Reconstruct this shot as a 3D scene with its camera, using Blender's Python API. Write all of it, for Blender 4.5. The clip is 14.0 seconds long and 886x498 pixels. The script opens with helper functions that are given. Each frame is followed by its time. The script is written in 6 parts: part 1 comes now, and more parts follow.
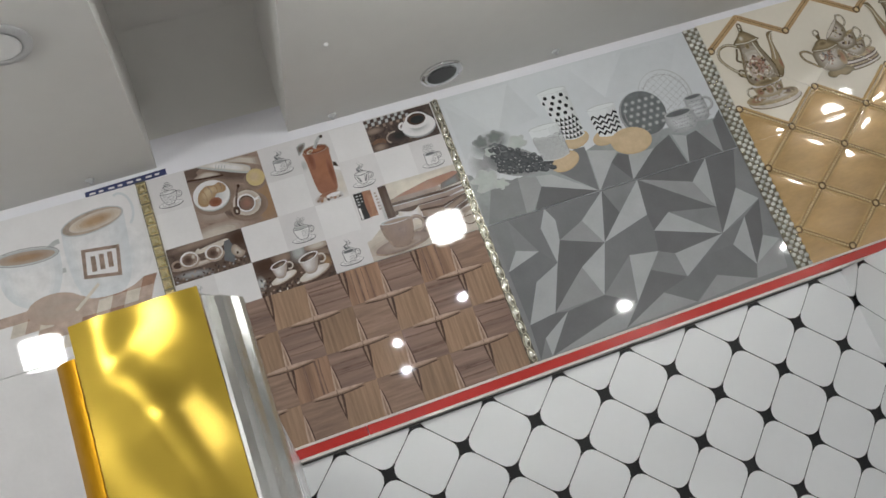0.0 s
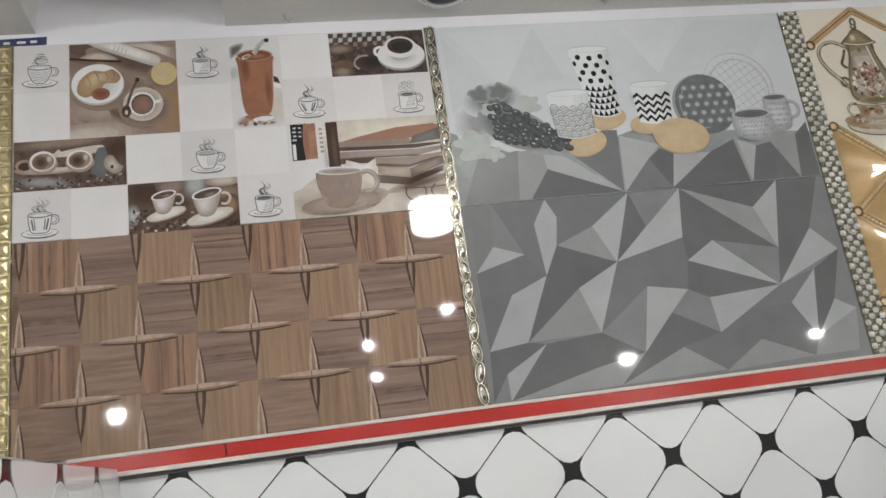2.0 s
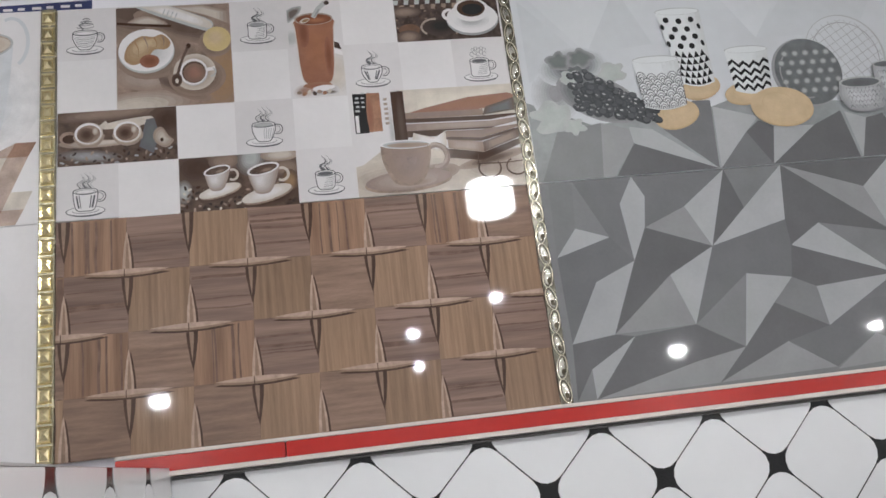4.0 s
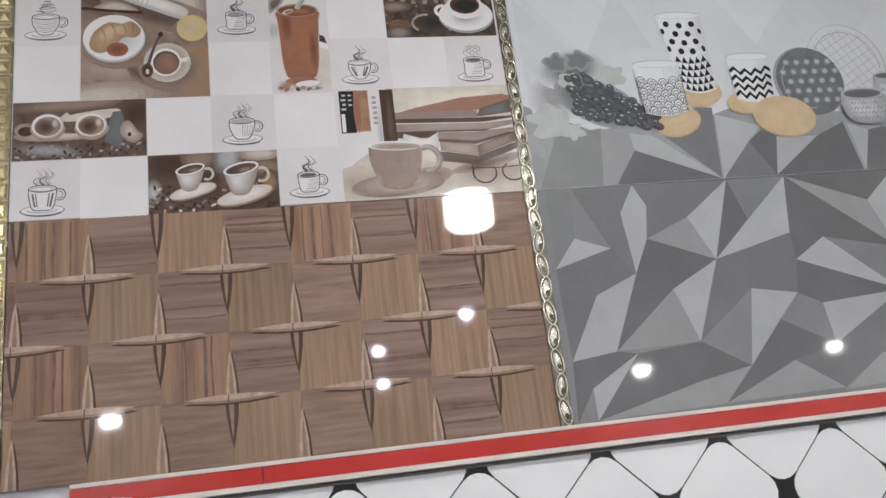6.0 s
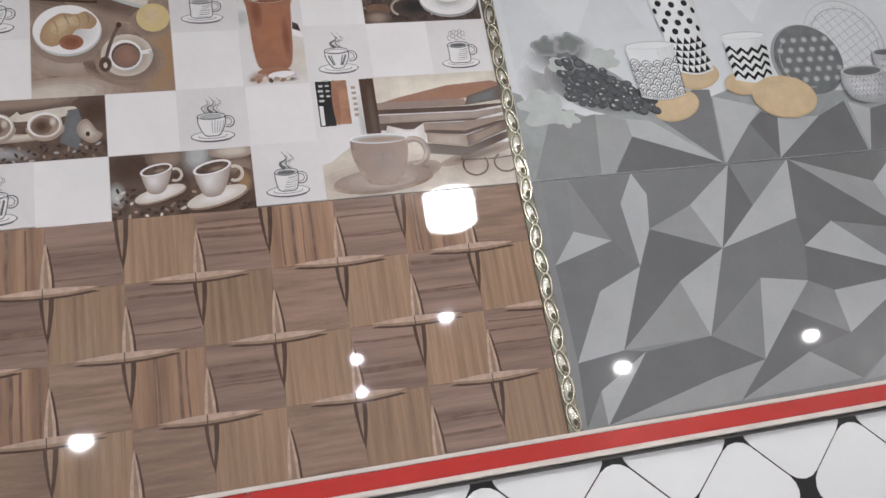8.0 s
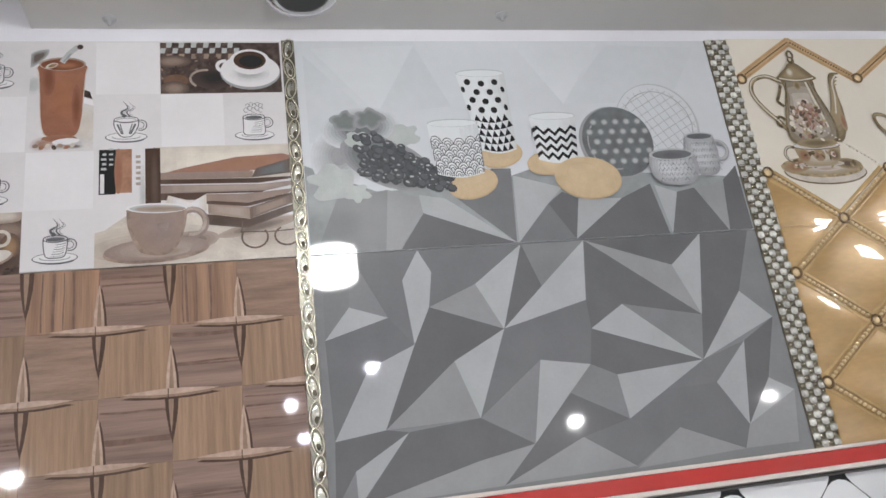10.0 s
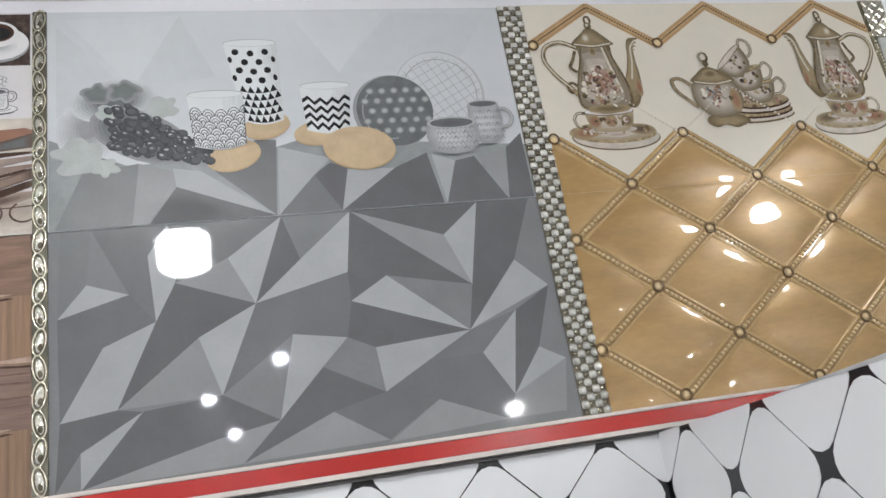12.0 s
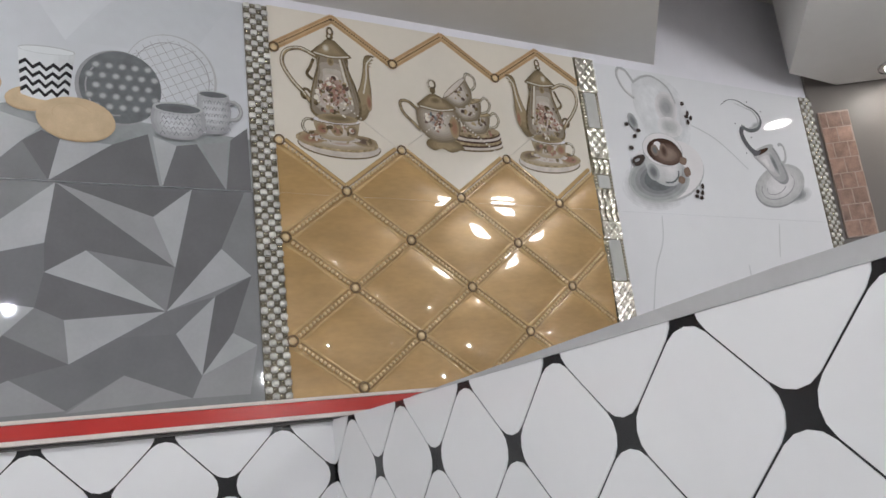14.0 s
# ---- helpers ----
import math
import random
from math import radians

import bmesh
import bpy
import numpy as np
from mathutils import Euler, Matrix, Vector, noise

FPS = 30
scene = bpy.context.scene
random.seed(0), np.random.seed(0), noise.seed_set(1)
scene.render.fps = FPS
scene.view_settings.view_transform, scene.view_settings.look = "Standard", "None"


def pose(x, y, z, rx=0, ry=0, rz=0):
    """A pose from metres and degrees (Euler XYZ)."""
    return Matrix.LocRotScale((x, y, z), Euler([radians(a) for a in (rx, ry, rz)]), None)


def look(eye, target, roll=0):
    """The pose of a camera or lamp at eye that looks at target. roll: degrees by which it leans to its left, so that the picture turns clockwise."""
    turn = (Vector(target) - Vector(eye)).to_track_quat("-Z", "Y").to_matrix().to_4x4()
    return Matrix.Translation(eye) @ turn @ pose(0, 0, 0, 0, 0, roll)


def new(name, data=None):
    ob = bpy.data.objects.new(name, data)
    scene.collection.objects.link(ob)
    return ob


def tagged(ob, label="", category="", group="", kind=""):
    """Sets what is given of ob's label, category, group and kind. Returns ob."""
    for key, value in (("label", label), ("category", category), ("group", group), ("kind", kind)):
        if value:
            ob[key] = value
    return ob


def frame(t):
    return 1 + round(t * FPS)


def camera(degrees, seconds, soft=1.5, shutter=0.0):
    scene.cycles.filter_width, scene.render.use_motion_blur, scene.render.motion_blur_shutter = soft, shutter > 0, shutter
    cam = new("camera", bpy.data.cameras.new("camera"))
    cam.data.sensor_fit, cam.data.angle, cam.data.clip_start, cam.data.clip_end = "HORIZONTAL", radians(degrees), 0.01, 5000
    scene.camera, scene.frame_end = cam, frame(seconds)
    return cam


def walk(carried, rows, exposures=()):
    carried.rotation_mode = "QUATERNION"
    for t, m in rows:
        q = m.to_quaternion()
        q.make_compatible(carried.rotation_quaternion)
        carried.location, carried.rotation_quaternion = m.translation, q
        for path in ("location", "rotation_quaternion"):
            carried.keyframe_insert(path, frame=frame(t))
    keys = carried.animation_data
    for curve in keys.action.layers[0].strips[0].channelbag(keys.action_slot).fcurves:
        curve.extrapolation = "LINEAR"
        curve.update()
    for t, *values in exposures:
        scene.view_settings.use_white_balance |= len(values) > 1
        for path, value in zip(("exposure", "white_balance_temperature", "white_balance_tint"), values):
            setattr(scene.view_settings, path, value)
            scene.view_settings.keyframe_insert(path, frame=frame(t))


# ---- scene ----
cam = camera(59.2, 14.0, soft=1.6)
PATH = [
    (0, (-0.406, -1.502, 1.659), (0.026, 0.626, 2.19), -20.4),
    (0.5, (-0.221, -1.412, 1.649), (0.212, 0.72, 2.161), -17.5),
    (1, (-0.166, -1.286, 1.63), (0.321, 0.816, 2.212), -13.0),
    (1.5, (-0.212, -1.185, 1.653), (0.232, 0.923, 2.244), -9.1),
    (2, (-0.231, -1.079, 1.689), (0.154, 1.042, 2.276), -8.1),
    (2.5, (-0.249, -0.983, 1.715), (0.112, 1.145, 2.291), -9.5),
    (3, (-0.265, -0.964, 1.722), (0.065, 1.171, 2.291), -10.2),
    (3.5, (-0.256, -0.972, 1.72), (0.044, 1.17, 2.285), -10.1),
    (4, (-0.269, -0.973, 1.714), (0.015, 1.169, 2.282), -7.1),
    (4.2, (-0.274, -0.97, 1.716), (-0.004, 1.174, 2.285), -6.5),
    (6.5, (-0.312, -0.857, 1.734), (0.168, 1.238, 2.346), -8.8),
    (7, (-0.321, -0.823, 1.756), (0.177, 1.267, 2.367), -11.4),
    (9.3, (-0.216, -0.864, 1.72), (0.247, 1.24, 2.311), -7.2),
    (9.5, (-0.17, -0.873, 1.723), (0.288, 1.216, 2.372), -7.5),
    (10, (-0.05, -0.893, 1.741), (0.441, 1.168, 2.453), -7.8),
    (10.5, (0.066, -0.908, 1.738), (0.673, 1.128, 2.43), -9.1),
    (11, (0.136, -0.914, 1.737), (0.723, 1.128, 2.429), -10.5),
    (11.5, (0.189, -0.918, 1.723), (0.74, 1.133, 2.416), -10.7),
    (12, (0.221, -0.912, 1.684), (0.762, 1.144, 2.372), -9.7),
    (12.5, (0.226, -0.925, 1.668), (0.889, 1.118, 2.282), -10.1),
    (13, (0.223, -0.964, 1.66), (0.901, 1.093, 2.21), -8.9),
    (13.5, (0.254, -1.009, 1.663), (1.189, 0.954, 2.177), -7.4),
    (14, (0.299, -1.035, 1.681), (1.387, 0.845, 2.21), -6.7),
]
walk(cam, [(t, look(eye, target, roll)) for t, eye, target, roll in PATH],
     [(0.0, -0.28, 6700, 5), (1.0, -0.24, 6900, 5), (2.0, -0.10, 6800, 6), (3.0, -0.12, 6700, 8), (4.0, -0.10, 6550, 9), (6.5, 0.04, 6600, 10), (9.5, 0.10, 6550, 10), (11.0, 0.14, 6450, 7), (12.5, 0.08, 6450, 8), (14.0, -0.12, 6500, 10)])

# ---- light: ceiling lamps only, in a closed shop room ----
world = bpy.data.worlds.new("world")
world.use_nodes = True
world.node_tree.nodes["Background"].inputs[0].default_value = (0.9, 0.92, 1.0, 1)
world.node_tree.nodes["Background"].inputs[1].default_value = 0.0
scene.world = world
scene.view_settings.exposure = 0.0
CEIL = 2.377


# ---- materials ----
def mat(name, colour, rough=0.5, metal=0.0, vary=0.12, scale=18.0, bump=0.0, bump_scale=120.0, coat=0.0, rand=0.0, stretch=(1, 1, 1), stains=0.0, spec=0.5):
    m = bpy.data.materials.new(name)
    m.use_nodes = True
    nt = m.node_tree
    b = nt.nodes["Principled BSDF"]
    b.inputs["Roughness"].default_value = rough
    b.inputs["Metallic"].default_value = metal
    b.inputs["Coat Weight"].default_value = coat
    b.inputs["Coat Roughness"].default_value = 0.03
    b.inputs["Specular IOR Level"].default_value = spec
    tc = nt.nodes.new("ShaderNodeNewGeometry")
    mp = nt.nodes.new("ShaderNodeMapping")
    mp.inputs["Scale"].default_value = stretch
    nt.links.new(tc.outputs["Position"], mp.inputs["Vector"])
    n1 = nt.nodes.new("ShaderNodeTexNoise")
    n1.inputs["Scale"].default_value, n1.inputs["Detail"].default_value = scale, 6
    n2 = nt.nodes.new("ShaderNodeTexNoise")
    n2.inputs["Scale"].default_value, n2.inputs["Detail"].default_value = scale * 9, 3
    nt.links.new(mp.outputs[0], n1.inputs["Vector"])
    nt.links.new(mp.outputs[0], n2.inputs["Vector"])
    add = nt.nodes.new("ShaderNodeMath")
    add.operation = "MULTIPLY_ADD"
    add.inputs[1].default_value = 0.35
    nt.links.new(n2.outputs["Fac"], add.inputs[0])
    nt.links.new(n1.outputs["Fac"], add.inputs[2])
    ramp = nt.nodes.new("ShaderNodeMapRange")
    ramp.inputs["From Min"].default_value, ramp.inputs["From Max"].default_value = 0.35, 1.0
    ramp.inputs["To Min"].default_value, ramp.inputs["To Max"].default_value = 1 - vary, 1 + vary
    nt.links.new(add.outputs[0], ramp.inputs["Value"])
    fac = ramp.outputs[0]
    if rand:
        info = nt.nodes.new("ShaderNodeObjectInfo")
        rr = nt.nodes.new("ShaderNodeMapRange")
        rr.inputs["To Min"].default_value, rr.inputs["To Max"].default_value = 1 - rand, 1 + rand
        nt.links.new(info.outputs["Random"], rr.inputs["Value"])
        mul = nt.nodes.new("ShaderNodeMath")
        mul.operation = "MULTIPLY"
        nt.links.new(fac, mul.inputs[0])
        nt.links.new(rr.outputs[0], mul.inputs[1])
        fac = mul.outputs[0]
    mix = nt.nodes.new("ShaderNodeVectorMath")
    mix.operation = "SCALE"
    mix.inputs[0].default_value = colour[:3]
    nt.links.new(fac, mix.inputs["Scale"])
    nt.links.new(mix.outputs[0], b.inputs["Base Color"])
    if rough > 0.02:
        rg = nt.nodes.new("ShaderNodeMapRange")
        rg.inputs["To Min"].default_value, rg.inputs["To Max"].default_value = rough * 0.75, rough * 1.3
        nt.links.new(n1.outputs["Fac"], rg.inputs["Value"])
        nt.links.new(rg.outputs[0], b.inputs["Roughness"])
    if bump:
        n3 = nt.nodes.new("ShaderNodeTexNoise")
        n3.inputs["Scale"].default_value, n3.inputs["Detail"].default_value = bump_scale, 4
        nt.links.new(mp.outputs[0], n3.inputs["Vector"])
        bp = nt.nodes.new("ShaderNodeBump")
        bp.inputs["Strength"].default_value, bp.inputs["Distance"].default_value = bump, 0.001
        nt.links.new(n3.outputs["Fac"], bp.inputs["Height"])
        nt.links.new(bp.outputs[0], b.inputs["Normal"])
    return m


def glow(name, colour, strength):
    m = bpy.data.materials.new(name)
    m.use_nodes = True
    b = m.node_tree.nodes["Principled BSDF"]
    b.inputs["Base Color"].default_value = (0.8, 0.8, 0.8, 1)
    b.inputs["Emission Color"].default_value = (*colour, 1)
    b.inputs["Emission Strength"].default_value = strength
    return m


def glaze(name, colour, vary=0.06, scale=30.0, **more):
    """Ink under a clear glossy glaze, as on printed wall tiles."""
    return mat(name, colour, rough=0.038, vary=vary, scale=scale, **more)


paint_white = mat("white_wall_paint", (0.80, 0.79, 0.83), 0.55, vary=0.05, scale=4, bump=0.15, bump_scale=300)
paint_ceiling = mat("ceiling_paint", (0.74, 0.725, 0.695), 0.6, vary=0.05, scale=3, bump=0.15, bump_scale=260)
paint_taupe = mat("taupe_wall_paint", (0.17, 0.15, 0.135), 0.5, vary=0.08, scale=3, bump=0.2, bump_scale=200)
paint_room = mat("room_wall_paint", (0.74, 0.73, 0.72), 0.6, vary=0.06, scale=2, bump=0.2, bump_scale=150)
floor_mat = mat("floor_tile_glaze", (0.62, 0.61, 0.60), 0.2, vary=0.08, scale=3)
grout_black = mat("black_grout", (0.012, 0.012, 0.013), 0.18, vary=0.2, scale=60)
octo_white = mat("white_mosaic_glaze", (0.885, 0.89, 0.895), 0.16, vary=0.025, scale=9, rand=0.015)
trim_grey = mat("grey_edge_trim", (0.50, 0.50, 0.50), 0.4, vary=0.08, scale=20)
strip_red = mat("red_plastic", (0.54, 0.028, 0.022), 0.22, vary=0.1, scale=14, bump=0.05, bump_scale=80)
strip_white = mat("ivory_plastic_lip", (0.78, 0.70, 0.64), 0.35, vary=0.06, scale=30)
ledge_shade = mat("ledge_shade", (0.09, 0.085, 0.08), 0.7, vary=0.2)
gold_metal = mat("polished_gold", (0.78, 0.68, 0.42), 0.18, metal=1.0, vary=0.12, scale=60, bump=0.25, bump_scale=240)
gold_foil = mat("gold_foil", (0.63, 0.445, 0.070), 0.24, metal=1.0, vary=0.10, scale=14)
flap_foil = mat("amber_foil", (0.66, 0.33, 0.010), 0.34, metal=0.75, vary=0.15, scale=24, bump=0.2, bump_scale=40)
silver_foil = mat("silver_foil", (0.60, 0.60, 0.58), 0.24, metal=1.0, vary=0.15, scale=20, bump=0.6, bump_scale=40)
chrome = mat("chrome_bezel", (0.72, 0.72, 0.72), 0.16, metal=1.0, vary=0.08, scale=40)
lamp_dark = mat("lamp_inside", (0.03, 0.03, 0.03), 0.35, vary=0.2)
lens_glow = glow("lens_glow", (1.0, 0.97, 0.93), 45.0)
lamp_glow = glow("lamp_glow", (0.97, 0.97, 1.0), 860.0)
lamp_glow_cool = glow("lamp_glow_cool", (0.86, 0.86, 1.0), 560.0)
drum_glow = glow("drum_glow", (0.96, 0.975, 1.0), 56.0)
white_metal = mat("white_metal", (0.78, 0.78, 0.77), 0.35, vary=0.05)


# ---- mesh helpers ----
def link(name, bm, material, parent=None, label="", smooth=False):
    me = bpy.data.meshes.new(name)
    bm.normal_update()
    bm.to_mesh(me)
    bm.free()
    for m in material if isinstance(material, (list, tuple)) else [material]:
        me.materials.append(m)
    if smooth:
        for p in me.polygons:
            p.use_smooth = True
    ob = new(name, me)
    if parent:
        ob.parent = parent
    if label:
        ob["label"] = label
    return ob


def part(name, bm, material, parent, label="", smooth=False):
    return link(name, bm, material, parent, label, smooth)


def add_box(bm, x0, x1, y0, y1, z0, z1, slot=0):
    v = [bm.verts.new(p) for p in ((x0, y0, z0), (x1, y0, z0), (x1, y1, z0), (x0, y1, z0), (x0, y0, z1), (x1, y0, z1), (x1, y1, z1), (x0, y1, z1))]
    for q in ((0, 3, 2, 1), (4, 5, 6, 7), (0, 1, 5, 4), (1, 2, 6, 5), (2, 3, 7, 6), (3, 0, 4, 7)):
        bm.faces.new([v[i] for i in q]).material_index = slot
    return v


def box(x0, x1, y0, y1, z0, z1, bevel=0.0):
    bm = bmesh.new()
    add_box(bm, x0, x1, y0, y1, z0, z1)
    if bevel:
        bmesh.ops.bevel(bm, geom=bm.edges[:], offset=bevel, segments=2, affect="EDGES")
    return bm


def prism(points, z0, z1):
    """A slab between z0 and z1 over a plan outline."""
    bm = bmesh.new()
    lo = [bm.verts.new((x, y, z0)) for x, y in points]
    hi = [bm.verts.new((x, y, z1)) for x, y in points]
    bm.faces.new(lo[::-1])
    bm.faces.new(hi)
    for i in range(len(points)):
        j = (i + 1) % len(points)
        bm.faces.new((lo[i], lo[j], hi[j], hi[i]))
    bmesh.ops.recalc_face_normals(bm, faces=bm.faces[:])
    return bm


def turned(profile, n=24):
    """A lathe shape round z from (radius, z) pairs."""
    bm = bmesh.new()
    rings = [[bm.verts.new((r * math.cos(2 * math.pi * i / n), r * math.sin(2 * math.pi * i / n), z)) for i in range(n)] for r, z in profile]
    for a, b in zip(rings, rings[1:]):
        for i in range(n):
            j = (i + 1) % n
            bm.faces.new((a[i], a[j], b[j], b[i]))
    bm.faces.new(rings[0][::-1])
    bm.faces.new(rings[-1])
    bmesh.ops.recalc_face_normals(bm, faces=bm.faces[:])
    return bm


def empty(name, label, category, group="", kind=""):
    return tagged(new(name), label, category, group, kind)


# ---- the large structure ----
LEFT, RIGHT, TOP = -0.49, 0.692, 1.727
w = link("wall_back", box(-2.0, 1.93, 0.0102, 0.16, 0, 2.72), paint_white)
tagged(w, "white painted display wall behind the sample tiles", "wall", kind="structure")
w = link("wall_return", prism([(1.93, 0.004), (3.45, -0.93), (3.45, -0.80), (1.95, 0.16)], 0, 2.72), paint_taupe)
tagged(w, "taupe painted return wall beside the display wall", "wall", kind="structure")
w = link("wall_east", box(3.4, 3.55, -4.6, -0.45, 0, 2.72), paint_room)
tagged(w, "plain light painted side wall of the shop", "wall", kind="structure")
w = link("wall_west", box(-2.15, -2.0, -4.6, 0.16, 0, 2.72), paint_room)
tagged(w, "plain light painted side wall of the shop", "wall", kind="structure")
w = link("wall_rear", box(-2.15, 3.55, -4.75, -4.6, 0, 2.72), paint_room)
tagged(w, "plain light painted rear wall of the shop", "wall", kind="structure")
w = link("floor", box(-2.15, 3.55, -4.75, 0.16, -0.1, 0), floor_mat)
tagged(w, "pale glossy tiled shop floor", "floor", kind="structure")

# ceiling: a raised slab with lower boxed-in panels, open slots between them
bm = box(-2.15, 3.55, -4.75, 0.2, 2.60, 2.85)
for pts in ([(-2.0, 0.0098), (-2.0, -4.6), (-0.40, -4.6), (-0.40, -1.30), (-0.497, -1.30), (-0.593, 0.0098)],
            [(-0.321, 0.0098), (-0.265, -1.30), (-0.3995, -1.30), (-0.3995, -4.6), (0.9, -4.6), (0.9, -0.62), (1.452, 0.0098)], [(1.80, -0.05), (1.45, -0.38), (1.2, -0.95), (1.2, -4.6), (3.39, -4.6), (3.39, -0.90), (1.98, -0.04)]):
    other = prism(pts, CEIL, 2.5995)
    me = bpy.data.meshes.new("tmp")
    other.to_mesh(me)
    other.free()
    bm.from_mesh(me)
    bpy.data.meshes.remove(me)
# a plaster cove rounds the slot's inner corner above the wall
cove = [(0.0095, 2.44)] + [(0.0095 - 0.15 * (1 - math.cos(radians(9 * k))), 2.44 + 0.159 * math.sin(radians(9 * k))) for k in range(1, 11)]
lo = [bm.verts.new((-0.600, y, z)) for y, z in cove]
hi = [bm.verts.new((-0.310, y, z)) for y, z in cove]
for k in range(len(cove) - 1):
    bm.faces.new((lo[k], hi[k], hi[k + 1], lo[k + 1])).smooth = True
c = link("ceiling", bm, paint_ceiling)
tagged(c, "matt off-white boxed ceiling panels with recessed slots", "ceiling", kind="structure")

# ---- printed sample tiles: inks, outlines and print layers ----
INK = {
    "white": glaze("print_white", (0.765, 0.745, 0.75), 0.06, 14), "paper": glaze("print_paper", (0.70, 0.675, 0.68), 0.08, 12), "mist": glaze("print_mist", (0.628, 0.648, 0.672), 0.07, 6),
    "ivory": glaze("print_ivory", (0.60, 0.54, 0.475), 0.26, 50), "cream": glaze("print_cream", (0.75, 0.695, 0.60), 0.05, 8), "beige": glaze("print_beige", (0.40, 0.325, 0.275), 0.42, 45),
    "tan": glaze("print_tan", (0.42, 0.265, 0.14), 0.25, 60), "board_dark": glaze("print_board_dark", (0.16, 0.09, 0.06), 0.3, 60),
    "espresso": glaze("print_espresso", (0.065, 0.035, 0.024), 0.3, 80), "black": glaze("print_black", (0.022, 0.021, 0.022), 0.2),
    "ink": glaze("print_ink", (0.13, 0.13, 0.14), 0.25, 90), "grey": glaze("print_grey", (0.32, 0.32, 0.33), 0.15, 60), "silver": glaze("print_silver", (0.46, 0.47, 0.47), 0.12, 60), "slate": glaze("print_slate", (0.155, 0.165, 0.17), 0.25, 70),
    "bean": glaze("print_bean", (0.055, 0.04, 0.035), 0.4, 200), "tea": glaze("print_tea", (0.29, 0.13, 0.085), 0.4, 45), "tea_dark": glaze("print_tea_dark", (0.20, 0.075, 0.042), 0.25, 60), "rust": glaze("print_rust", (0.32, 0.165, 0.105), 0.5, 30), "rose": glaze("print_rose", (0.31, 0.165, 0.125), 0.3, 120),
    "olive": glaze("print_olive", (0.160, 0.120, 0.066), 0.8, 140), "bronze": glaze("print_bronze", (0.36, 0.280, 0.170), 0.8, 130), "leaf": glaze("print_leaf", (0.17, 0.20, 0.18), 0.35, 60), "leaf_pale": glaze("print_leaf_pale", (0.455, 0.495, 0.475), 0.25, 40), "grape": glaze("print_grape", (0.070, 0.074, 0.080), 0.6, 90),
    "cork": glaze("print_cork", (0.59, 0.455, 0.295), 0.12, 90), "navy": mat("navy_sticker", (0.03, 0.04, 0.13), 0.4, vary=0.2), "marble": glaze("print_marble", (0.79, 0.795, 0.81), 0.04, 3), "marble_vein": glaze("print_vein", (0.60, 0.61, 0.62), 0.1, 20),
    "photo_dark": glaze("print_photo_dark", (0.075, 0.052, 0.044), 0.9, 90), "orange_band": glaze("print_orange_band", (0.54, 0.37, 0.20), 0.15, 60), "check_red": glaze("print_check", (0.31, 0.185, 0.135), 0.35, 50), "check_pale": glaze("print_check_pale", (0.44, 0.335, 0.280), 0.35, 50), "butter": glaze("print_butter", (0.60, 0.47, 0.24), 0.1, 30),
    "taupe": glaze("print_taupe", (0.30, 0.22, 0.178), 0.55, 45), "umber": glaze("print_umber", (0.112, 0.076, 0.060), 0.7, 80), "crust": glaze("print_crust", (0.33, 0.205, 0.115), 0.45, 80), "amber": glaze("print_amber", (0.36, 0.155, 0.085), 0.3, 40),
    "rose_grey": glaze("print_rose_grey", (0.275, 0.208, 0.188), 0.3, 60), "crema": glaze("print_crema", (0.26, 0.185, 0.145), 0.5, 90), "biscuit": glaze("print_biscuit", (0.20, 0.135, 0.105), 0.5, 110),
    "cool_white": glaze("print_cool_white", (0.725, 0.745, 0.755), 0.05, 20), "glint": glaze("print_glint", (0.66, 0.62, 0.52), 0.2, 120),
}
LAYER = 0.00013
COLOUR = {}


def blend(a, b, f):
    """An ink between two inks."""
    f = round(f * 8) / 8
    if f <= 0 or a == b:
        return a
    if f >= 1:
        return b
    key = a + "_" + b + "_" + str(int(f * 8))
    if key not in INK:
        ca, cb = Vector(COLOUR[a]), Vector(COLOUR[b])
        COLOUR[key] = tuple(ca.lerp(cb, f))
        INK[key] = glaze("print_" + key, COLOUR[key], 0.14, 55)
    return key



for key, m in INK.items():
    for node in m.node_tree.nodes:
        if node.type == "VECT_MATH":
            COLOUR[key] = tuple(node.inputs[0].default_value)


def smooth(pts, n=5, closed=True):
    """Points of a round curve through the given ones."""
    out, k = [], len(pts)
    for i in range(k if closed else k - 1):
        p = [Vector(pts[(i + d) % k] if closed else pts[min(max(i + d, 0), k - 1)]) for d in (-1, 0, 1, 2)]
        for s in range(n):
            t = s / n
            out.append(tuple(0.5 * ((2 * p[1]) + (p[2] - p[0]) * t + (2 * p[0] - 5 * p[1] + 4 * p[2] - p[3]) * t * t + (3 * p[1] - p[0] - 3 * p[2] + p[3]) * t ** 3)))
    if not closed:
        out.append(tuple(pts[-1]))
    return out


def clip(pts, axis, limit, sign):
    """Cut an outline along a straight line."""
    out = []
    for i, p in enumerate(pts):
        q = pts[(i + 1) % len(pts)]
        a, b = sign * (p[axis] - limit), sign * (q[axis] - limit)
        if a <= 0:
            out.append(p)
        if a * b < 0:
            f = a / (a - b)
            out.append((p[0] + f * (q[0] - p[0]), p[1] + f * (q[1] - p[1])))
    return out


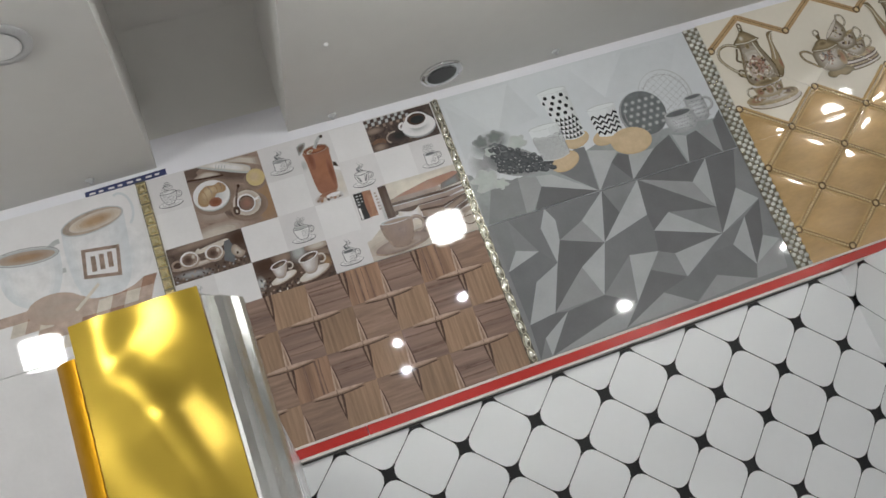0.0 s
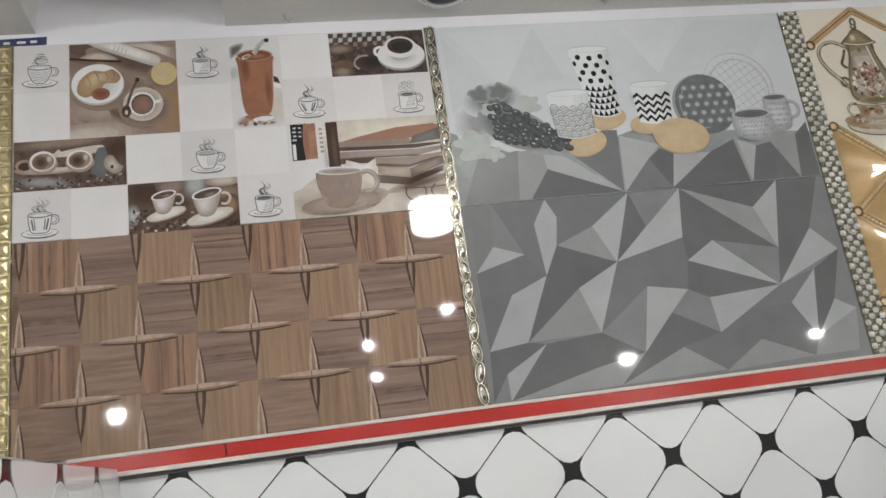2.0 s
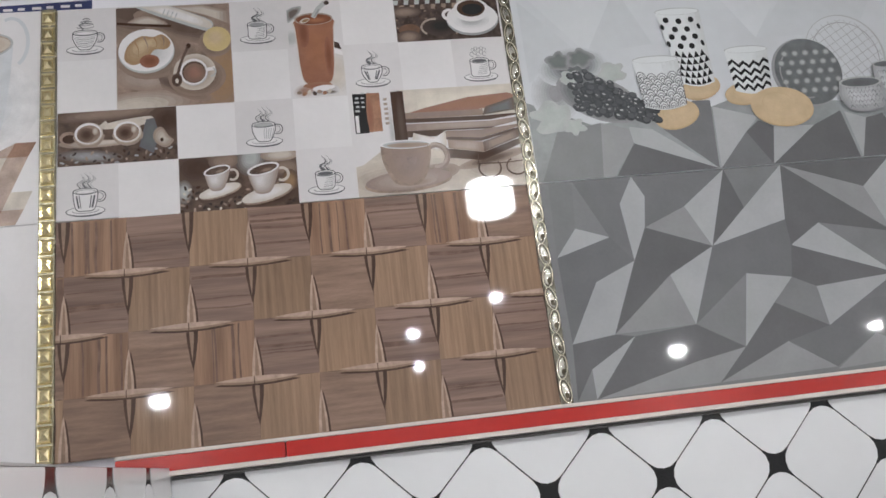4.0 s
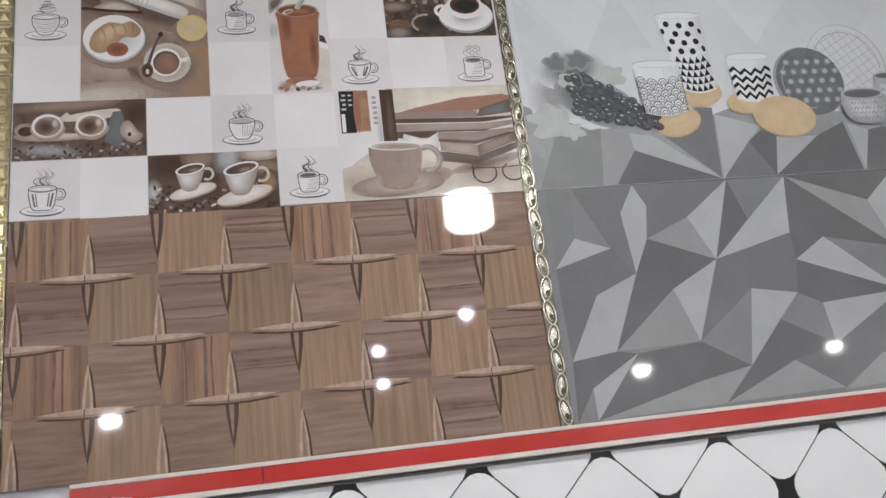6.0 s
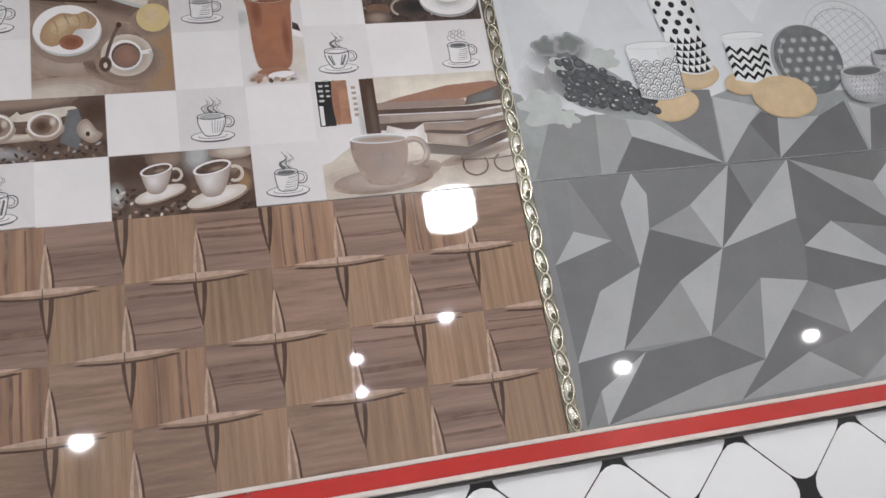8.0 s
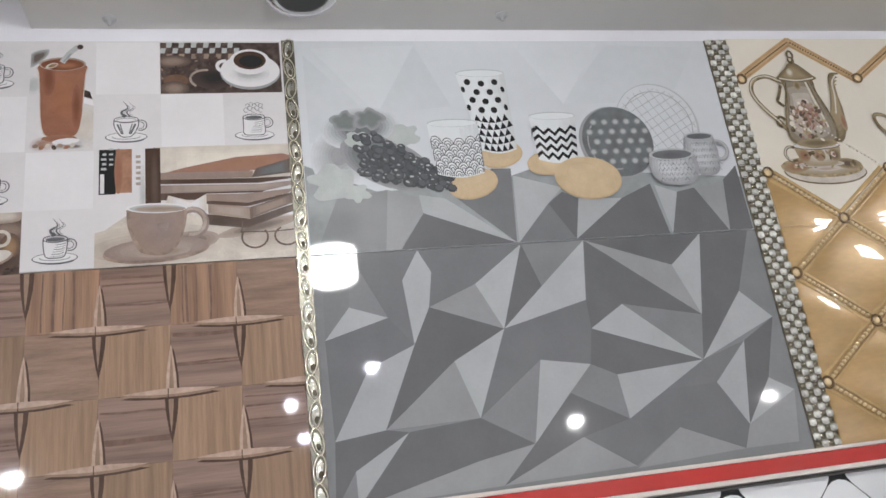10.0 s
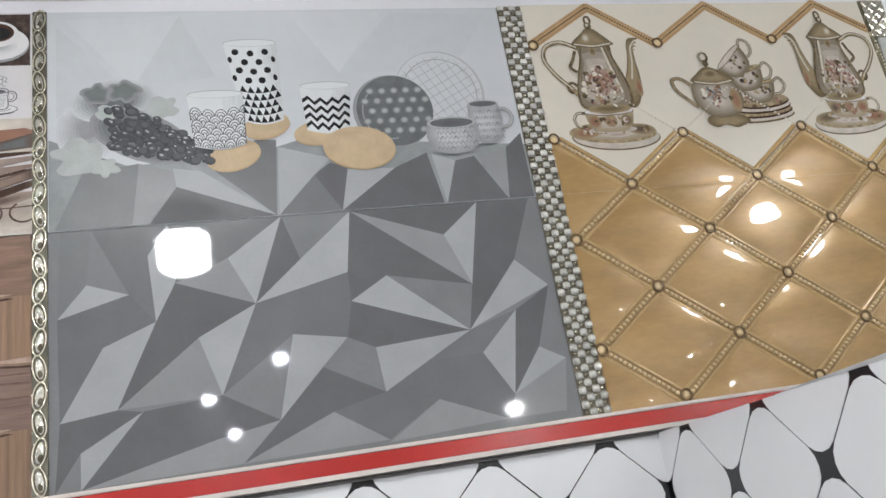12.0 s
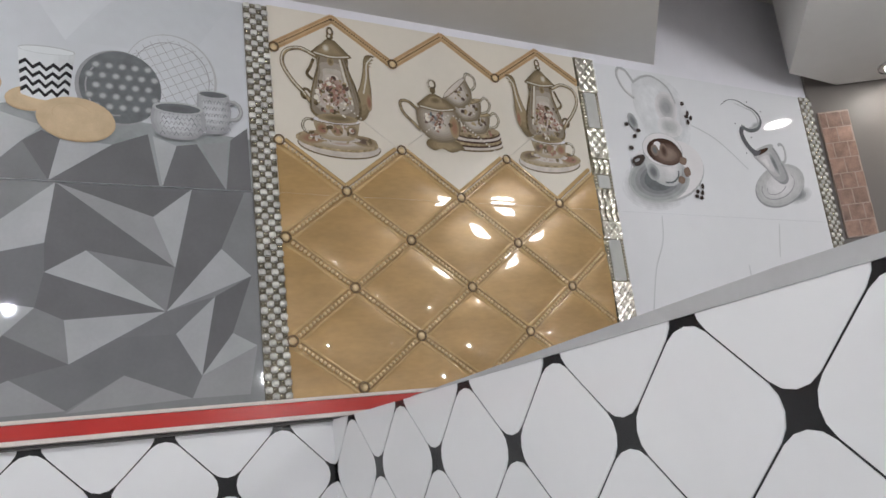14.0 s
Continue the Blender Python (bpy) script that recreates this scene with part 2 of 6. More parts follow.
class Print:
    """Flat ink shapes in one mesh, laid on a tile's face in thin layers; x and z in metres, from an origin, times a scale."""

    def __init__(self, name, parent, label="", origin=(0, 0), scale=1.0, flip=1, base=1, bounds=None):
        self.name, self.parent, self.label, self.o, self.s, self.f, self.base, self.bounds = name, parent, label, origin, scale, flip, base, bounds
        self.bm, self.mats, self.count = bmesh.new(), [], 0

    def slot(self, ink):
        if ink not in self.mats:
            self.mats.append(ink)
        return self.mats.index(ink)

    def poly(self, ink, pts, layer=0):
        if self.bounds:
            x0, x1, z0, z1 = self.bounds
            pts = [tuple(p) for p in pts]
            for axis, limit, sign in ((0, x0, -1), (0, x1, 1), (1, z0, -1), (1, z1, 1)):
                pts = clip(pts, axis, limit, sign)
            if len(pts) < 3:
                return self
        self.count += 1
        y = -LAYER * (self.base + layer) - 5.0e-7 * self.count
        v = [self.bm.verts.new((self.o[0] + self.f * self.s * x, y, self.o[1] + self.s * z)) for x, z in pts]
        area = sum(a.co.x * b.co.z - b.co.x * a.co.z for a, b in zip(v, v[1:] + v[:1]))
        self.bm.faces.new(v if area > 0 else v[::-1]).material_index = self.slot(ink)
        return self

    def rect(self, ink, x0, x1, z0, z1, layer=0):
        return self.poly(ink, [(x0, z0), (x1, z0), (x1, z1), (x0, z1)], layer)

    def oval(self, ink, cx, cz, rx, rz, layer=0, turn=0.0, n=22, a0=0.0, a1=360.0):
        c, s = math.cos(radians(turn)), math.sin(radians(turn))
        full = abs(a1 - a0) >= 360
        pts = []
        for i in range(n if full else n + 1):
            a = radians(a0 + (a1 - a0) * i / n)
            x, z = rx * math.cos(a), rz * math.sin(a)
            pts.append((cx + c * x - s * z, cz + s * x + c * z))
        return self.poly(ink, pts, layer)

    def line(self, ink, pts, wide, layer=0, taper=False):
        p = [Vector(q) for q in pts]
        k = len(p)
        for i in range(k - 1):
            d = p[i + 1] - p[i]
            if d.length < 1e-7:
                continue
            d.normalize()
            n = Vector((-d.y, d.x)) * wide / 2
            w0 = (1 - i / (k - 1)) if taper else 1.0
            w1 = max(1 - (i + 1) / (k - 1), 0.15) if taper else 1.0
            e = d * wide * 0.2
            self.poly(ink, [p[i] - e + n * w0, p[i] - e - n * w0, p[i + 1] + e - n * w1, p[i + 1] + e + n * w1], layer)
        return self

    def arc(self, ink, cx, cz, rx, rz, wide, a0=0, a1=360, layer=0, n=18, turn=0):
        c, s = math.cos(radians(turn)), math.sin(radians(turn))
        pts = []
        for i in range(n + 1):
            a = radians(a0 + (a1 - a0) * i / n)
            x, z = rx * math.cos(a), rz * math.sin(a)
            pts.append((cx + c * x - s * z, cz + s * x + c * z))
        return self.line(ink, pts, wide, layer)

    def soft(self, inner, outer, cx, cz, rx, rz, layer=0, turn=0.0, steps=6, core=0.35, n=22, fade=False):
        """A blurred spot: rings of ink that go over from one colour to the other; fade leaves out the outermost tone."""
        for k in range(steps):
            f = (k + 1) / (steps + 0.5) if fade else (k + 0.5) / steps
            g = 1 - (1 - core) * k / (steps - 1)
            self.oval(blend(outer, inner, f), cx, cz, rx * g, rz * g, layer + 0.08 * k, turn, n)
        return self

    def shade(self, inner, outer, pts, layer=0, steps=5, shrink=0.45, towards=None):
        """The same for any outline, shrinking towards a point."""
        c = Vector(towards) if towards else sum((Vector(p) for p in pts), Vector((0, 0))) / len(pts)
        for k in range(steps):
            g = 1 - (1 - shrink) * k / (steps - 1)
            self.poly(blend(outer, inner, (k + 0.5) / steps), [tuple(c + (Vector(p) - c) * g) for p in pts], layer + 0.08 * k)
        return self

    def done(self):
        ob = link(self.name, self.bm, [INK[m] for m in self.mats], self.parent, self.label)
        return ob


def tile(name, label, x0, x1, z0, z1, material, group="sample tiles", worn=0.0006):
    root = empty(name, label, "wall tile", group)
    part("slab", box(x0, x1, 0.0, 0.0098, z0, z1, worn), material, root)
    return root


def draw_cup(p, ox, oz, s, kind=0):
    """A hand-drawn steaming cup in ink lines; the kind sets its shape, hatching and steam."""
    rt, rb, zb, curls, fill, hatch = ((0.27, 0.15, -0.33, 3, "silver", 0), (0.23, 0.20, -0.30, 2, "grey", 1), (0.28, 0.14, -0.34, 1, "white", 2),
                                      (0.25, 0.12, -0.31, 2, "white", 3), (0.24, 0.22, -0.34, 4, "ink", 1), (0.23, 0.17, -0.30, 2, "ink", 1), (0.27, 0.19, -0.36, 3, "white", 3))[kind]
    q = Print("cup_drawing", p, "ink drawing of a steaming cup", (ox, oz), s)
    q.oval("white", 0.0, zb - 0.03, 0.42, 0.11, 0)
    q.arc("grey", 0, zb - 0.03, 0.42, 0.11, 0.018, 20, 160, layer=2).arc("ink", 0.0, zb - 0.03, 0.42, 0.11, 0.020, 165, 375, layer=2).arc("ink", 0.02, zb - 0.055, 0.38, 0.10, 0.024, 200, 330, layer=2)
    q.arc("grey", 0, zb - 0.02, 0.28, 0.06, 0.018, 170, 370, layer=2)
    body = smooth([(-rt, 0.08), (-rt * 0.96, -0.10), (-rb, zb), (0.0, zb - 0.03), (rb, zb), (rt * 0.96, -0.10), (rt, 0.08)], 4, False)
    q.poly("white", body, 2).line("ink", body, 0.021, 3)
    q.arc("ink", 0, 0.08, rt, 0.075, 0.019, layer=4).oval(fill, 0, 0.07, rt * 0.78, 0.046, 3.6).arc("grey", 0, 0.068, rt * 0.78, 0.046, 0.014, layer=4)
    q.arc("ink", rt + 0.05, -0.06, 0.12, 0.125, 0.022, -115, 125, 3).arc("ink", rt + 0.04, -0.06, 0.075, 0.08, 0.014, -115, 125, 3)
    if hatch == 1:
        for i in range(6):
            z = -0.03 - 0.05 * i
            q.line("grey" if i % 2 else "ink", smooth([(0.02 - 0.02 * i, z - 0.02), (rt * 0.5, z - 0.012), (rt * 0.9 - 0.012 * i, z + 0.02)], 3, False), 0.013, 3)
    elif hatch == 2:
        for i in range(6):
            z = -0.01 - 0.05 * i
            q.line("ink" if i % 2 else "grey", smooth([(-rt * 0.92 + 0.018 * i, z), (0.0, z - 0.05), (rt * 0.92 - 0.018 * i, z)], 3, False), 0.013, 3)
    elif hatch == 3:
        for a, w in ((-0.72, 0.035), (-0.50, 0.02), (0.48, 0.025), (0.74, 0.04)):
            q.line("ink", [(rt * a, -0.03), (rb * a * 1.05, zb + 0.05)], w, 3)
    else:
        for i in range(5):
            x = rt * (0.86 - 0.2 * i)
            q.line("grey", [(x, -0.03), (x - 0.02, -0.15), (x * 0.7, zb + 0.04)], 0.014, 3)
    if curls == 4:
        for i in range(5):
            q.arc("grey", -0.16 + 0.08 * i, 0.26 + 0.05 * (i % 2), 0.05, 0.06, 0.018, 20, 300, 1, 10)
            q.arc("grey", -0.12 + 0.07 * i, 0.38 + 0.03 * (i % 2), 0.045, 0.045, 0.016, -60, 200, 1, 10)
    elif curls == 1:
        for dz, w in ((0.25, 0.20), (0.32, 0.15), (0.39, 0.10)):
            q.arc("grey", 0.0, dz, w, 0.045, 0.022, 190, 370, 1).arc("ink", 0.03, dz + 0.04, w * 0.8, 0.04, 0.020, 10, 170, 1)
        q.line("ink", smooth([(-0.04, 0.18), (-0.12, 0.30), (0.06, 0.40), (0.0, 0.50)], 4, False), 0.03, 1, True)
    else:
        for dx, w in ((-0.11, 0.028), (0.01, 0.052), (0.12, 0.030))[:curls] if curls == 3 else ((-0.03, 0.075), (0.08, 0.040)):
            q.line("ink", smooth([(dx, 0.16), (dx - 0.07, 0.27), (dx + 0.06, 0.37), (dx - 0.02, 0.52)], 5, False), w, 1, True)
            q.line("grey", smooth([(dx + 0.05, 0.17), (dx - 0.01, 0.26), (dx + 0.10, 0.36), (dx + 0.05, 0.44)], 4, False), 0.014, 1)
    return q.done()


# ---- coffee photo tile (upper) and wood block tile (lower) ----
GX, GZ, GP, GH = -0.62, 2.35, 0.0754, 0.0752
photo = tile("photo_tile", "white ceramic tile printed with coffee photos and cup drawings", -0.62, -0.0165, 2.0515, 2.352, INK["paper"])


def cell(c, r, w=1, h=1):
    """The corner values of a cell block of the photo grid."""
    return GX + c * GP, GX + (c + w) * GP, GZ - (r + h) * GH, GZ - r * GH


for c, r, w, h in ((0, 1, 1, 1), (3, 1, 1, 1), (5, 0, 1, 1), (6, 1, 1, 1), (2, 2, 1, 1), (4, 2, 1, 1), (1, 3, 1, 1), (3, 0, 1, 1)):
    x0, x1, z0, z1 = cell(c, r, w, h)
    Print("pale_square", photo, base=0.5).rect("paper" if (c, r) == (3, 0) else "white", x0 + 0.0006, x1 - 0.0006, z0 + 0.0006, z1 - 0.0006).done()
for c, r, k in ((0, 0, 2), (3, 0, 1), (5, 1, 3), (7, 1, 4), (3, 2, 0), (0, 3, 6), (4, 3, 5)):
    x0, x1, z0, z1 = cell(c, r)
    draw_cup(photo, (x0 + x1) / 2 - 0.002, (z0 + z1) / 2 - 0.002, 0.056, k)

# breakfast photo
x0, x1, z0, z1 = cell(1, 0, 2, 2)
q = Print("breakfast_photo", photo, "photo of a croissant plate and a coffee cup on a board", ((x0 + x1) / 2, (z0 + z1) / 2), GP, bounds=(-0.995, 0.995, -0.995, 0.995))
q.rect("taupe", -1, 1, -1, 1).soft("umber", "taupe", -0.75, 0.95, 1.1, 0.62, 0.5, -18).soft("umber", "taupe", 0.15, 0.55, 0.9, 0.26, 0.9, -20)
q.soft("crust", "taupe", 0.85, -0.45, 0.42, 0.85, 0.6, -12).soft("ivory", "taupe", -0.70, -0.98, 0.95, 0.30, 1, 6).soft("umber", "taupe", 0.05, -0.62, 0.62, 0.16, 1.3, -28).soft("beige", "taupe", -0.55, -0.45, 0.5, 0.22, 1.2, -10)
q.shade("ivory", "taupe", [(-0.10, 1.0), (0.5, 1.0), (1.0, 0.82), (1.0, 0.56), (0.6, 0.75), (0.1, 0.92)], 1.6, 5, 0.5)
q.poly("silver", smooth([(-0.66, 1.02), (-0.2, 1.04), (0.30, 0.84), (0.68, 0.64), (0.64, 0.46), (0.50, 0.47), (0.0, 0.68), (-0.40, 0.86)], 3), 2.2).shade("white", "ivory", smooth([(-0.58, 1.02), (-0.2, 1.03), (0.30, 0.83), (0.65, 0.63), (0.60, 0.50), (0.05, 0.72), (-0.36, 0.90)], 3), 2.4, 5, 0.5)
for i in range(4):
    q.line("silver", [(-0.14 + 0.07 * i, 0.93 - 0.03 * i), (-0.19 + 0.07 * i, 0.80 - 0.03 * i)], 0.018, 3)
q.soft("umber", "taupe", -0.42, 0.04, 0.60, 0.50, 2.1).oval("silver", -0.48, 0.10, 0.485, 0.435, 3.2, n=34).oval("white", -0.485, 0.125, 0.475, 0.42, 3.4, n=34).soft("silver", "white", -0.42, 0.10, 0.36, 0.30, 3.6)
q.shade("cork", "crust", smooth([(-0.86, -0.04), (-0.80, 0.22), (-0.58, 0.40), (-0.36, 0.38), (-0.20, 0.42), (-0.06, 0.26), (-0.14, 0.12), (-0.34, 0.12), (-0.48, -0.06), (-0.70, -0.16)]), 4.2, 6, 0.2, (-0.55, 0.26))
for k, (xa, za, xb, zb) in enumerate(((-0.68, 0.30, -0.62, 0.0), (-0.52, 0.38, -0.46, 0.06), (-0.34, 0.36, -0.32, 0.14), (-0.20, 0.38, -0.20, 0.16))):
    q.line("taupe" if k % 2 else "crust", smooth([(xa, za), ((xa + xb) / 2 + 0.03, (za + zb) / 2), (xb, zb)], 3, False), 0.03, 4.9, True)
q.soft("tea_dark", "tea", -0.43, -0.10, 0.17, 0.13, 5)
q.shade("ivory", "taupe", smooth([(-0.80, 0.68), (-0.55, 0.80), (-0.30, 0.76), (-0.10, 0.62), (-0.45, 0.62)]), 5, 4, 0.5).line("espresso", [(-0.98, 0.68), (-0.5, 0.62), (-0.05, 0.58)], 0.05, 5.6)
q.soft("umber", "taupe", 0.72, 0.20, 0.30, 0.28, 2.2).oval("butter", 0.75, 0.27, 0.245, 0.25, 5, n=28).soft("cork", "butter", 0.72, 0.30, 0.2, 0.2, 5.1)
q.soft("espresso", "taupe", 0.38, -0.46, 0.50, 0.38, 2.3).oval("taupe", 0.30, -0.34, 0.385, 0.375, 3.2, n=32).soft("taupe", "ivory", 0.34, -0.36, 0.37, 0.36, 3.4, 0, 7, 0.5)
q.oval("silver", 0.32, -0.365, 0.25, 0.265, 5, n=30).oval("white", 0.315, -0.355, 0.240, 0.255, 5.2, n=30).oval("umber", 0.325, -0.365, 0.205, 0.215, 5.4, n=28).soft("rose", "biscuit", 0.33, -0.38, 0.19, 0.19, 5.6)
q.line("white", [(0.54, -0.33), (0.68, -0.31)], 0.07, 5).arc("silver", 0.62, -0.38, 0.08, 0.08, 0.03, -90, 60, 5).line("umber", smooth([(0.02, -0.50), (0.10, -0.20), (0.18, 0.02), (0.25, 0.16)], 4, False), 0.05, 7).oval("espresso", 0.25, 0.16, 0.04, 0.05, 7.2, n=10).soft("espresso", "umber", 0.03, -0.50, 0.09, 0.13, 7).oval("ivory", 0.03, -0.52, 0.03, 0.05, 8, n=10)
q.done()

# iced tea photo
x0, x1, z0, z1 = cell(4, 0, 1, 2)
q = Print("tea_glass_photo", photo, "photo of a tall glass of amber tea", ((x0 + x1) / 2, (z0 + z1) / 2), GP, bounds=(-0.48, 0.48, -0.995, 0.995))
q.rect("paper", -0.48, 0.48, -1, 1).soft("ivory", "paper", 0.30, -0.55, 0.40, 0.55, 0.5).shade("umber", "silver", smooth([(-0.48, 0.78), (-0.22, 0.86), (-0.26, 0.70), (-0.48, 0.52)]), 1, 4, 0.5).soft("silver", "paper", -0.42, 0.20, 0.16, 0.20, 1.2)
q.poly("photo_dark", [(0.26, 0.14), (0.42, 0.06), (0.46, -0.08), (0.26, 0.0)], 1.6).poly("white", [(0.26, -0.02), (0.47, -0.10), (0.48, -0.20), (0.26, -0.12)], 1.7)
glass = smooth([(-0.35, 0.56), (-0.345, 0.40), (-0.32, 0.0), (-0.30, -0.40), (-0.25, -0.66), (-0.16, -0.74), (0.0, -0.76), (0.16, -0.74), (0.25, -0.66), (0.30, -0.40), (0.32, 0.0), (0.345, 0.40), (0.35, 0.56), (0.0, 0.60)], 3)
q.poly("ivory", [(1.04 * x, z - 0.02) for x, z in glass], 2).shade("amber", "tea", glass, 2.3, 7, 0.25, (0.04, 0.05)).soft("tea_dark", "tea", -0.20, 0.30, 0.10, 0.30, 3).soft("tea_dark", "tea", 0.22, -0.20, 0.07, 0.40, 3)
q.oval("beige", 0.0, 0.58, 0.352, 0.125, 4, n=28).oval("tea_dark", 0.0, 0.57, 0.325, 0.105, 4.2, n=26).soft("amber", "tea_dark", 0.06, 0.55, 0.22, 0.07, 4.4).oval("ivory", -0.16, 0.55, 0.10, 0.045, 5, 20, 12).oval("crust", -0.15, 0.55, 0.07, 0.03, 5.2, 20, 12)
q.line("silver", [(0.0, 0.62), (0.10, 0.78), (0.22, 0.90)], 0.09, 6).line("grey", [(0.02, 0.62), (0.12, 0.77)], 0.03, 6.2).oval("photo_dark", 0.26, 0.90, 0.05, 0.05, 6.4, n=10)
q.soft("umber", "paper", 0.0, -0.86, 0.36, 0.12, 3).oval("ivory", 0.0, -0.80, 0.24, 0.07, 4)
q.soft("rust", "paper", -0.24, -0.86, 0.22, 0.13, 4.6, 10).soft("tea", "rust", -0.02, -0.78, 0.26, 0.07, 4.9).oval("white", 0.08, -0.83, 0.20, 0.055, 5.4, 4).soft("umber", "paper", 0.20, -0.92, 0.16, 0.05, 5.6)
for i in range(7):
    q.oval(("taupe", "rust", "ivory", "umber")[i % 4], -0.36 + 0.09 * i, -0.90 - 0.03 * (i % 2), 0.045, 0.035, 5.8 + 0.05 * i, 40 * i, 9)
q.done()

# black coffee photo
x0, x1, z0, z1 = cell(6, 0, 2, 1)
q = Print("black_coffee_photo", photo, "photo of black coffee in a white cup on dark cloth", ((x0 + x1) / 2, (z0 + z1) / 2), GP, bounds=(-0.995, 0.97, -0.495, 0.49))
q.rect("photo_dark", -1, 0.98, -0.5, 0.5)
for i in range(13):
    for j in range(3):
        if (i + j) % 2:
            q.poly("silver" if j < 2 else "taupe", [(-0.99 + 0.10 * i, 0.49 - 0.11 * j), (-0.90 + 0.10 * i, 0.49 - 0.11 * j), (-0.92 + 0.10 * i, 0.39 - 0.11 * j), (-1.0 + 0.10 * i, 0.39 - 0.11 * j)], 1)
for i in range(60):
    q.oval(("umber", "taupe", "espresso")[i % 3], -0.97 + 0.11 * ((i * 7) % 13), 0.24 - 0.055 * ((i * 5) % 12), 0.030, 0.016, 1.1 + 0.004 * i, 37 * i, 6)
q.soft("taupe", "photo_dark", -0.80, 0.12, 0.30, 0.12, 1.2).soft("black", "photo_dark", -0.15, -0.20, 0.36, 0.22, 1.3).soft("taupe", "photo_dark", -0.78, -0.40, 0.24, 0.14, 1.2).arc("beige", -0.28, -0.22, 0.24, 0.17, 0.04, 80, 230, 2).oval("board_dark", -0.75, -0.25, 0.2, 0.12, 1)
q.oval("grey", 0.46, -0.10, 0.50, 0.34, 2, n=30).oval("white", 0.46, -0.07, 0.49, 0.32, 3, n=30).soft("grey", "white", 0.44, -0.12, 0.34, 0.18, 4)
q.oval("white", 0.46, 0.10, 0.34, 0.25, 5, n=26).oval("espresso", 0.46, 0.13, 0.27, 0.18, 6, n=24).oval("black", 0.48, 0.11, 0.20, 0.12, 7).arc("white", 0.04, 0.02, 0.12, 0.10, 0.06, 80, 290, 5)
q.done()


x0, x1, z0, z1 = cell(0, 2, 2, 1)
q = Print("two_espresso_photo", photo, "photo of two small coffee cups on dark cloth", ((x0 + x1) / 2, (z0 + z1) / 2), GP, bounds=(-0.98, 0.995, -0.495, 0.495))
q.rect("umber", -0.98, 1, -0.5, 0.5).soft("taupe", "umber", -0.1, 0.44, 1.0, 0.14, 0.5, 3).soft("grey", "umber", -0.45, -0.34, 0.55, 0.12, 0.8, -6).soft("espresso", "umber", 0.85, 0.25, 0.35, 0.3, 0.6)
q.poly("ivory", smooth([(-0.25, 0.22), (0.1, 0.30), (0.56, 0.34), (0.58, 0.24), (0.40, 0.18), (-0.2, 0.14)], 3), 2).shade("slate", "ink", [(0.36, -0.22), (0.48, 0.28), (0.62, 0.30), (0.70, 0.0), (0.60, -0.36)], 2, 5, 0.4)
q.shade("ivory", "taupe", smooth([(0.62, 0.06), (0.74, 0.12), (0.86, -0.06), (0.94, -0.14), (0.84, -0.26), (0.72, -0.24), (0.60, -0.10)], 3), 2.6, 4, 0.3).oval("espresso", 0.74, -0.12, 0.03, 0.04, 3.5, n=8)
q.shade("ivory", "taupe", smooth([(-0.96, -0.06), (-0.5, -0.02), (0.0, -0.06), (0.44, 0.0), (0.30, -0.12), (-0.2, -0.18), (-0.8, -0.16)], 3), 2, 4, 0.4).oval("taupe", -0.80, 0.02, 0.15, 0.12, 3).oval("espresso", -0.79, 0.0, 0.11, 0.08, 3.2)
for x, z, s in ((-0.47, 0.07, 1.0), (0.17, 0.06, 1.0)):
    q.shade("ivory", "taupe", smooth([(x - 0.23, z), (x - 0.18, z - 0.18), (x, z - 0.25), (x + 0.18, z - 0.19), (x + 0.24, z)], 4), 4, 5, 0.3, (x - 0.05, z - 0.08))
    q.oval("ivory", x, z + 0.01, 0.235, 0.205, 5, n=28).oval("white", x - 0.01, z + 0.015, 0.22, 0.19, 5.2, n=28).oval("taupe", x, z, 0.195, 0.165, 5.4, n=26).soft("espresso", "biscuit", x - 0.04, z - 0.01, 0.14, 0.13, 5.6).soft("ivory", "taupe", x + 0.11, z + 0.05, 0.05, 0.08, 6.2)
    q.line("ivory", [(x + 0.19, z + 0.12), (x + 0.29, z + 0.20)], 0.06, 5)
for i in range(40):
    q.oval(("bean", "taupe", "espresso", "grey")[i % 4], -0.94 + 0.17 * ((i * 5) % 11) + 0.011 * i * 0.3, -0.28 - 0.05 * ((i * 3) % 5), 0.030 + 0.008 * (i % 3), 0.02, 2.2 + 0.01 * i, 47 * i, 7)
q.done()

x0, x1, z0, z1 = cell(2, 3, 2, 1)
q = Print("two_cups_photo", photo, "photo of two white coffee cups on burlap with beans", ((x0 + x1) / 2, (z0 + z1) / 2), GP, bounds=(-0.995, 0.995, -0.485, 0.495))
q.rect("umber", -1, 1, -0.49, 0.5).soft("espresso", "umber", -0.70, 0.30, 0.45, 0.32, 0.4).soft("taupe", "umber", -0.2, 0.40, 0.35, 0.2, 0.6).soft("silver", "umber", 0.22, 0.42, 0.26, 0.34, 0.8, -14).soft("ivory", "taupe", 0.72, 0.44, 0.34, 0.12, 1.2).soft("taupe", "umber", 0.8, 0.2, 0.3, 0.18, 1).soft("silver", "umber", -0.92, -0.12, 0.14, 0.22, 1)
for i in range(90):
    q.oval(("espresso", "taupe", "umber", "ivory", "bean")[i % 5], -0.97 + 0.173 * ((i * 3) % 11) + 0.004 * i * 0.4, -0.46 + 0.034 * ((i * 5) % 13) - (0.0 if i % 11 < 6 else 0.1), 0.030 + 0.01 * (i % 3), 0.022, 2 + 0.01 * i, 31 * i, 7)
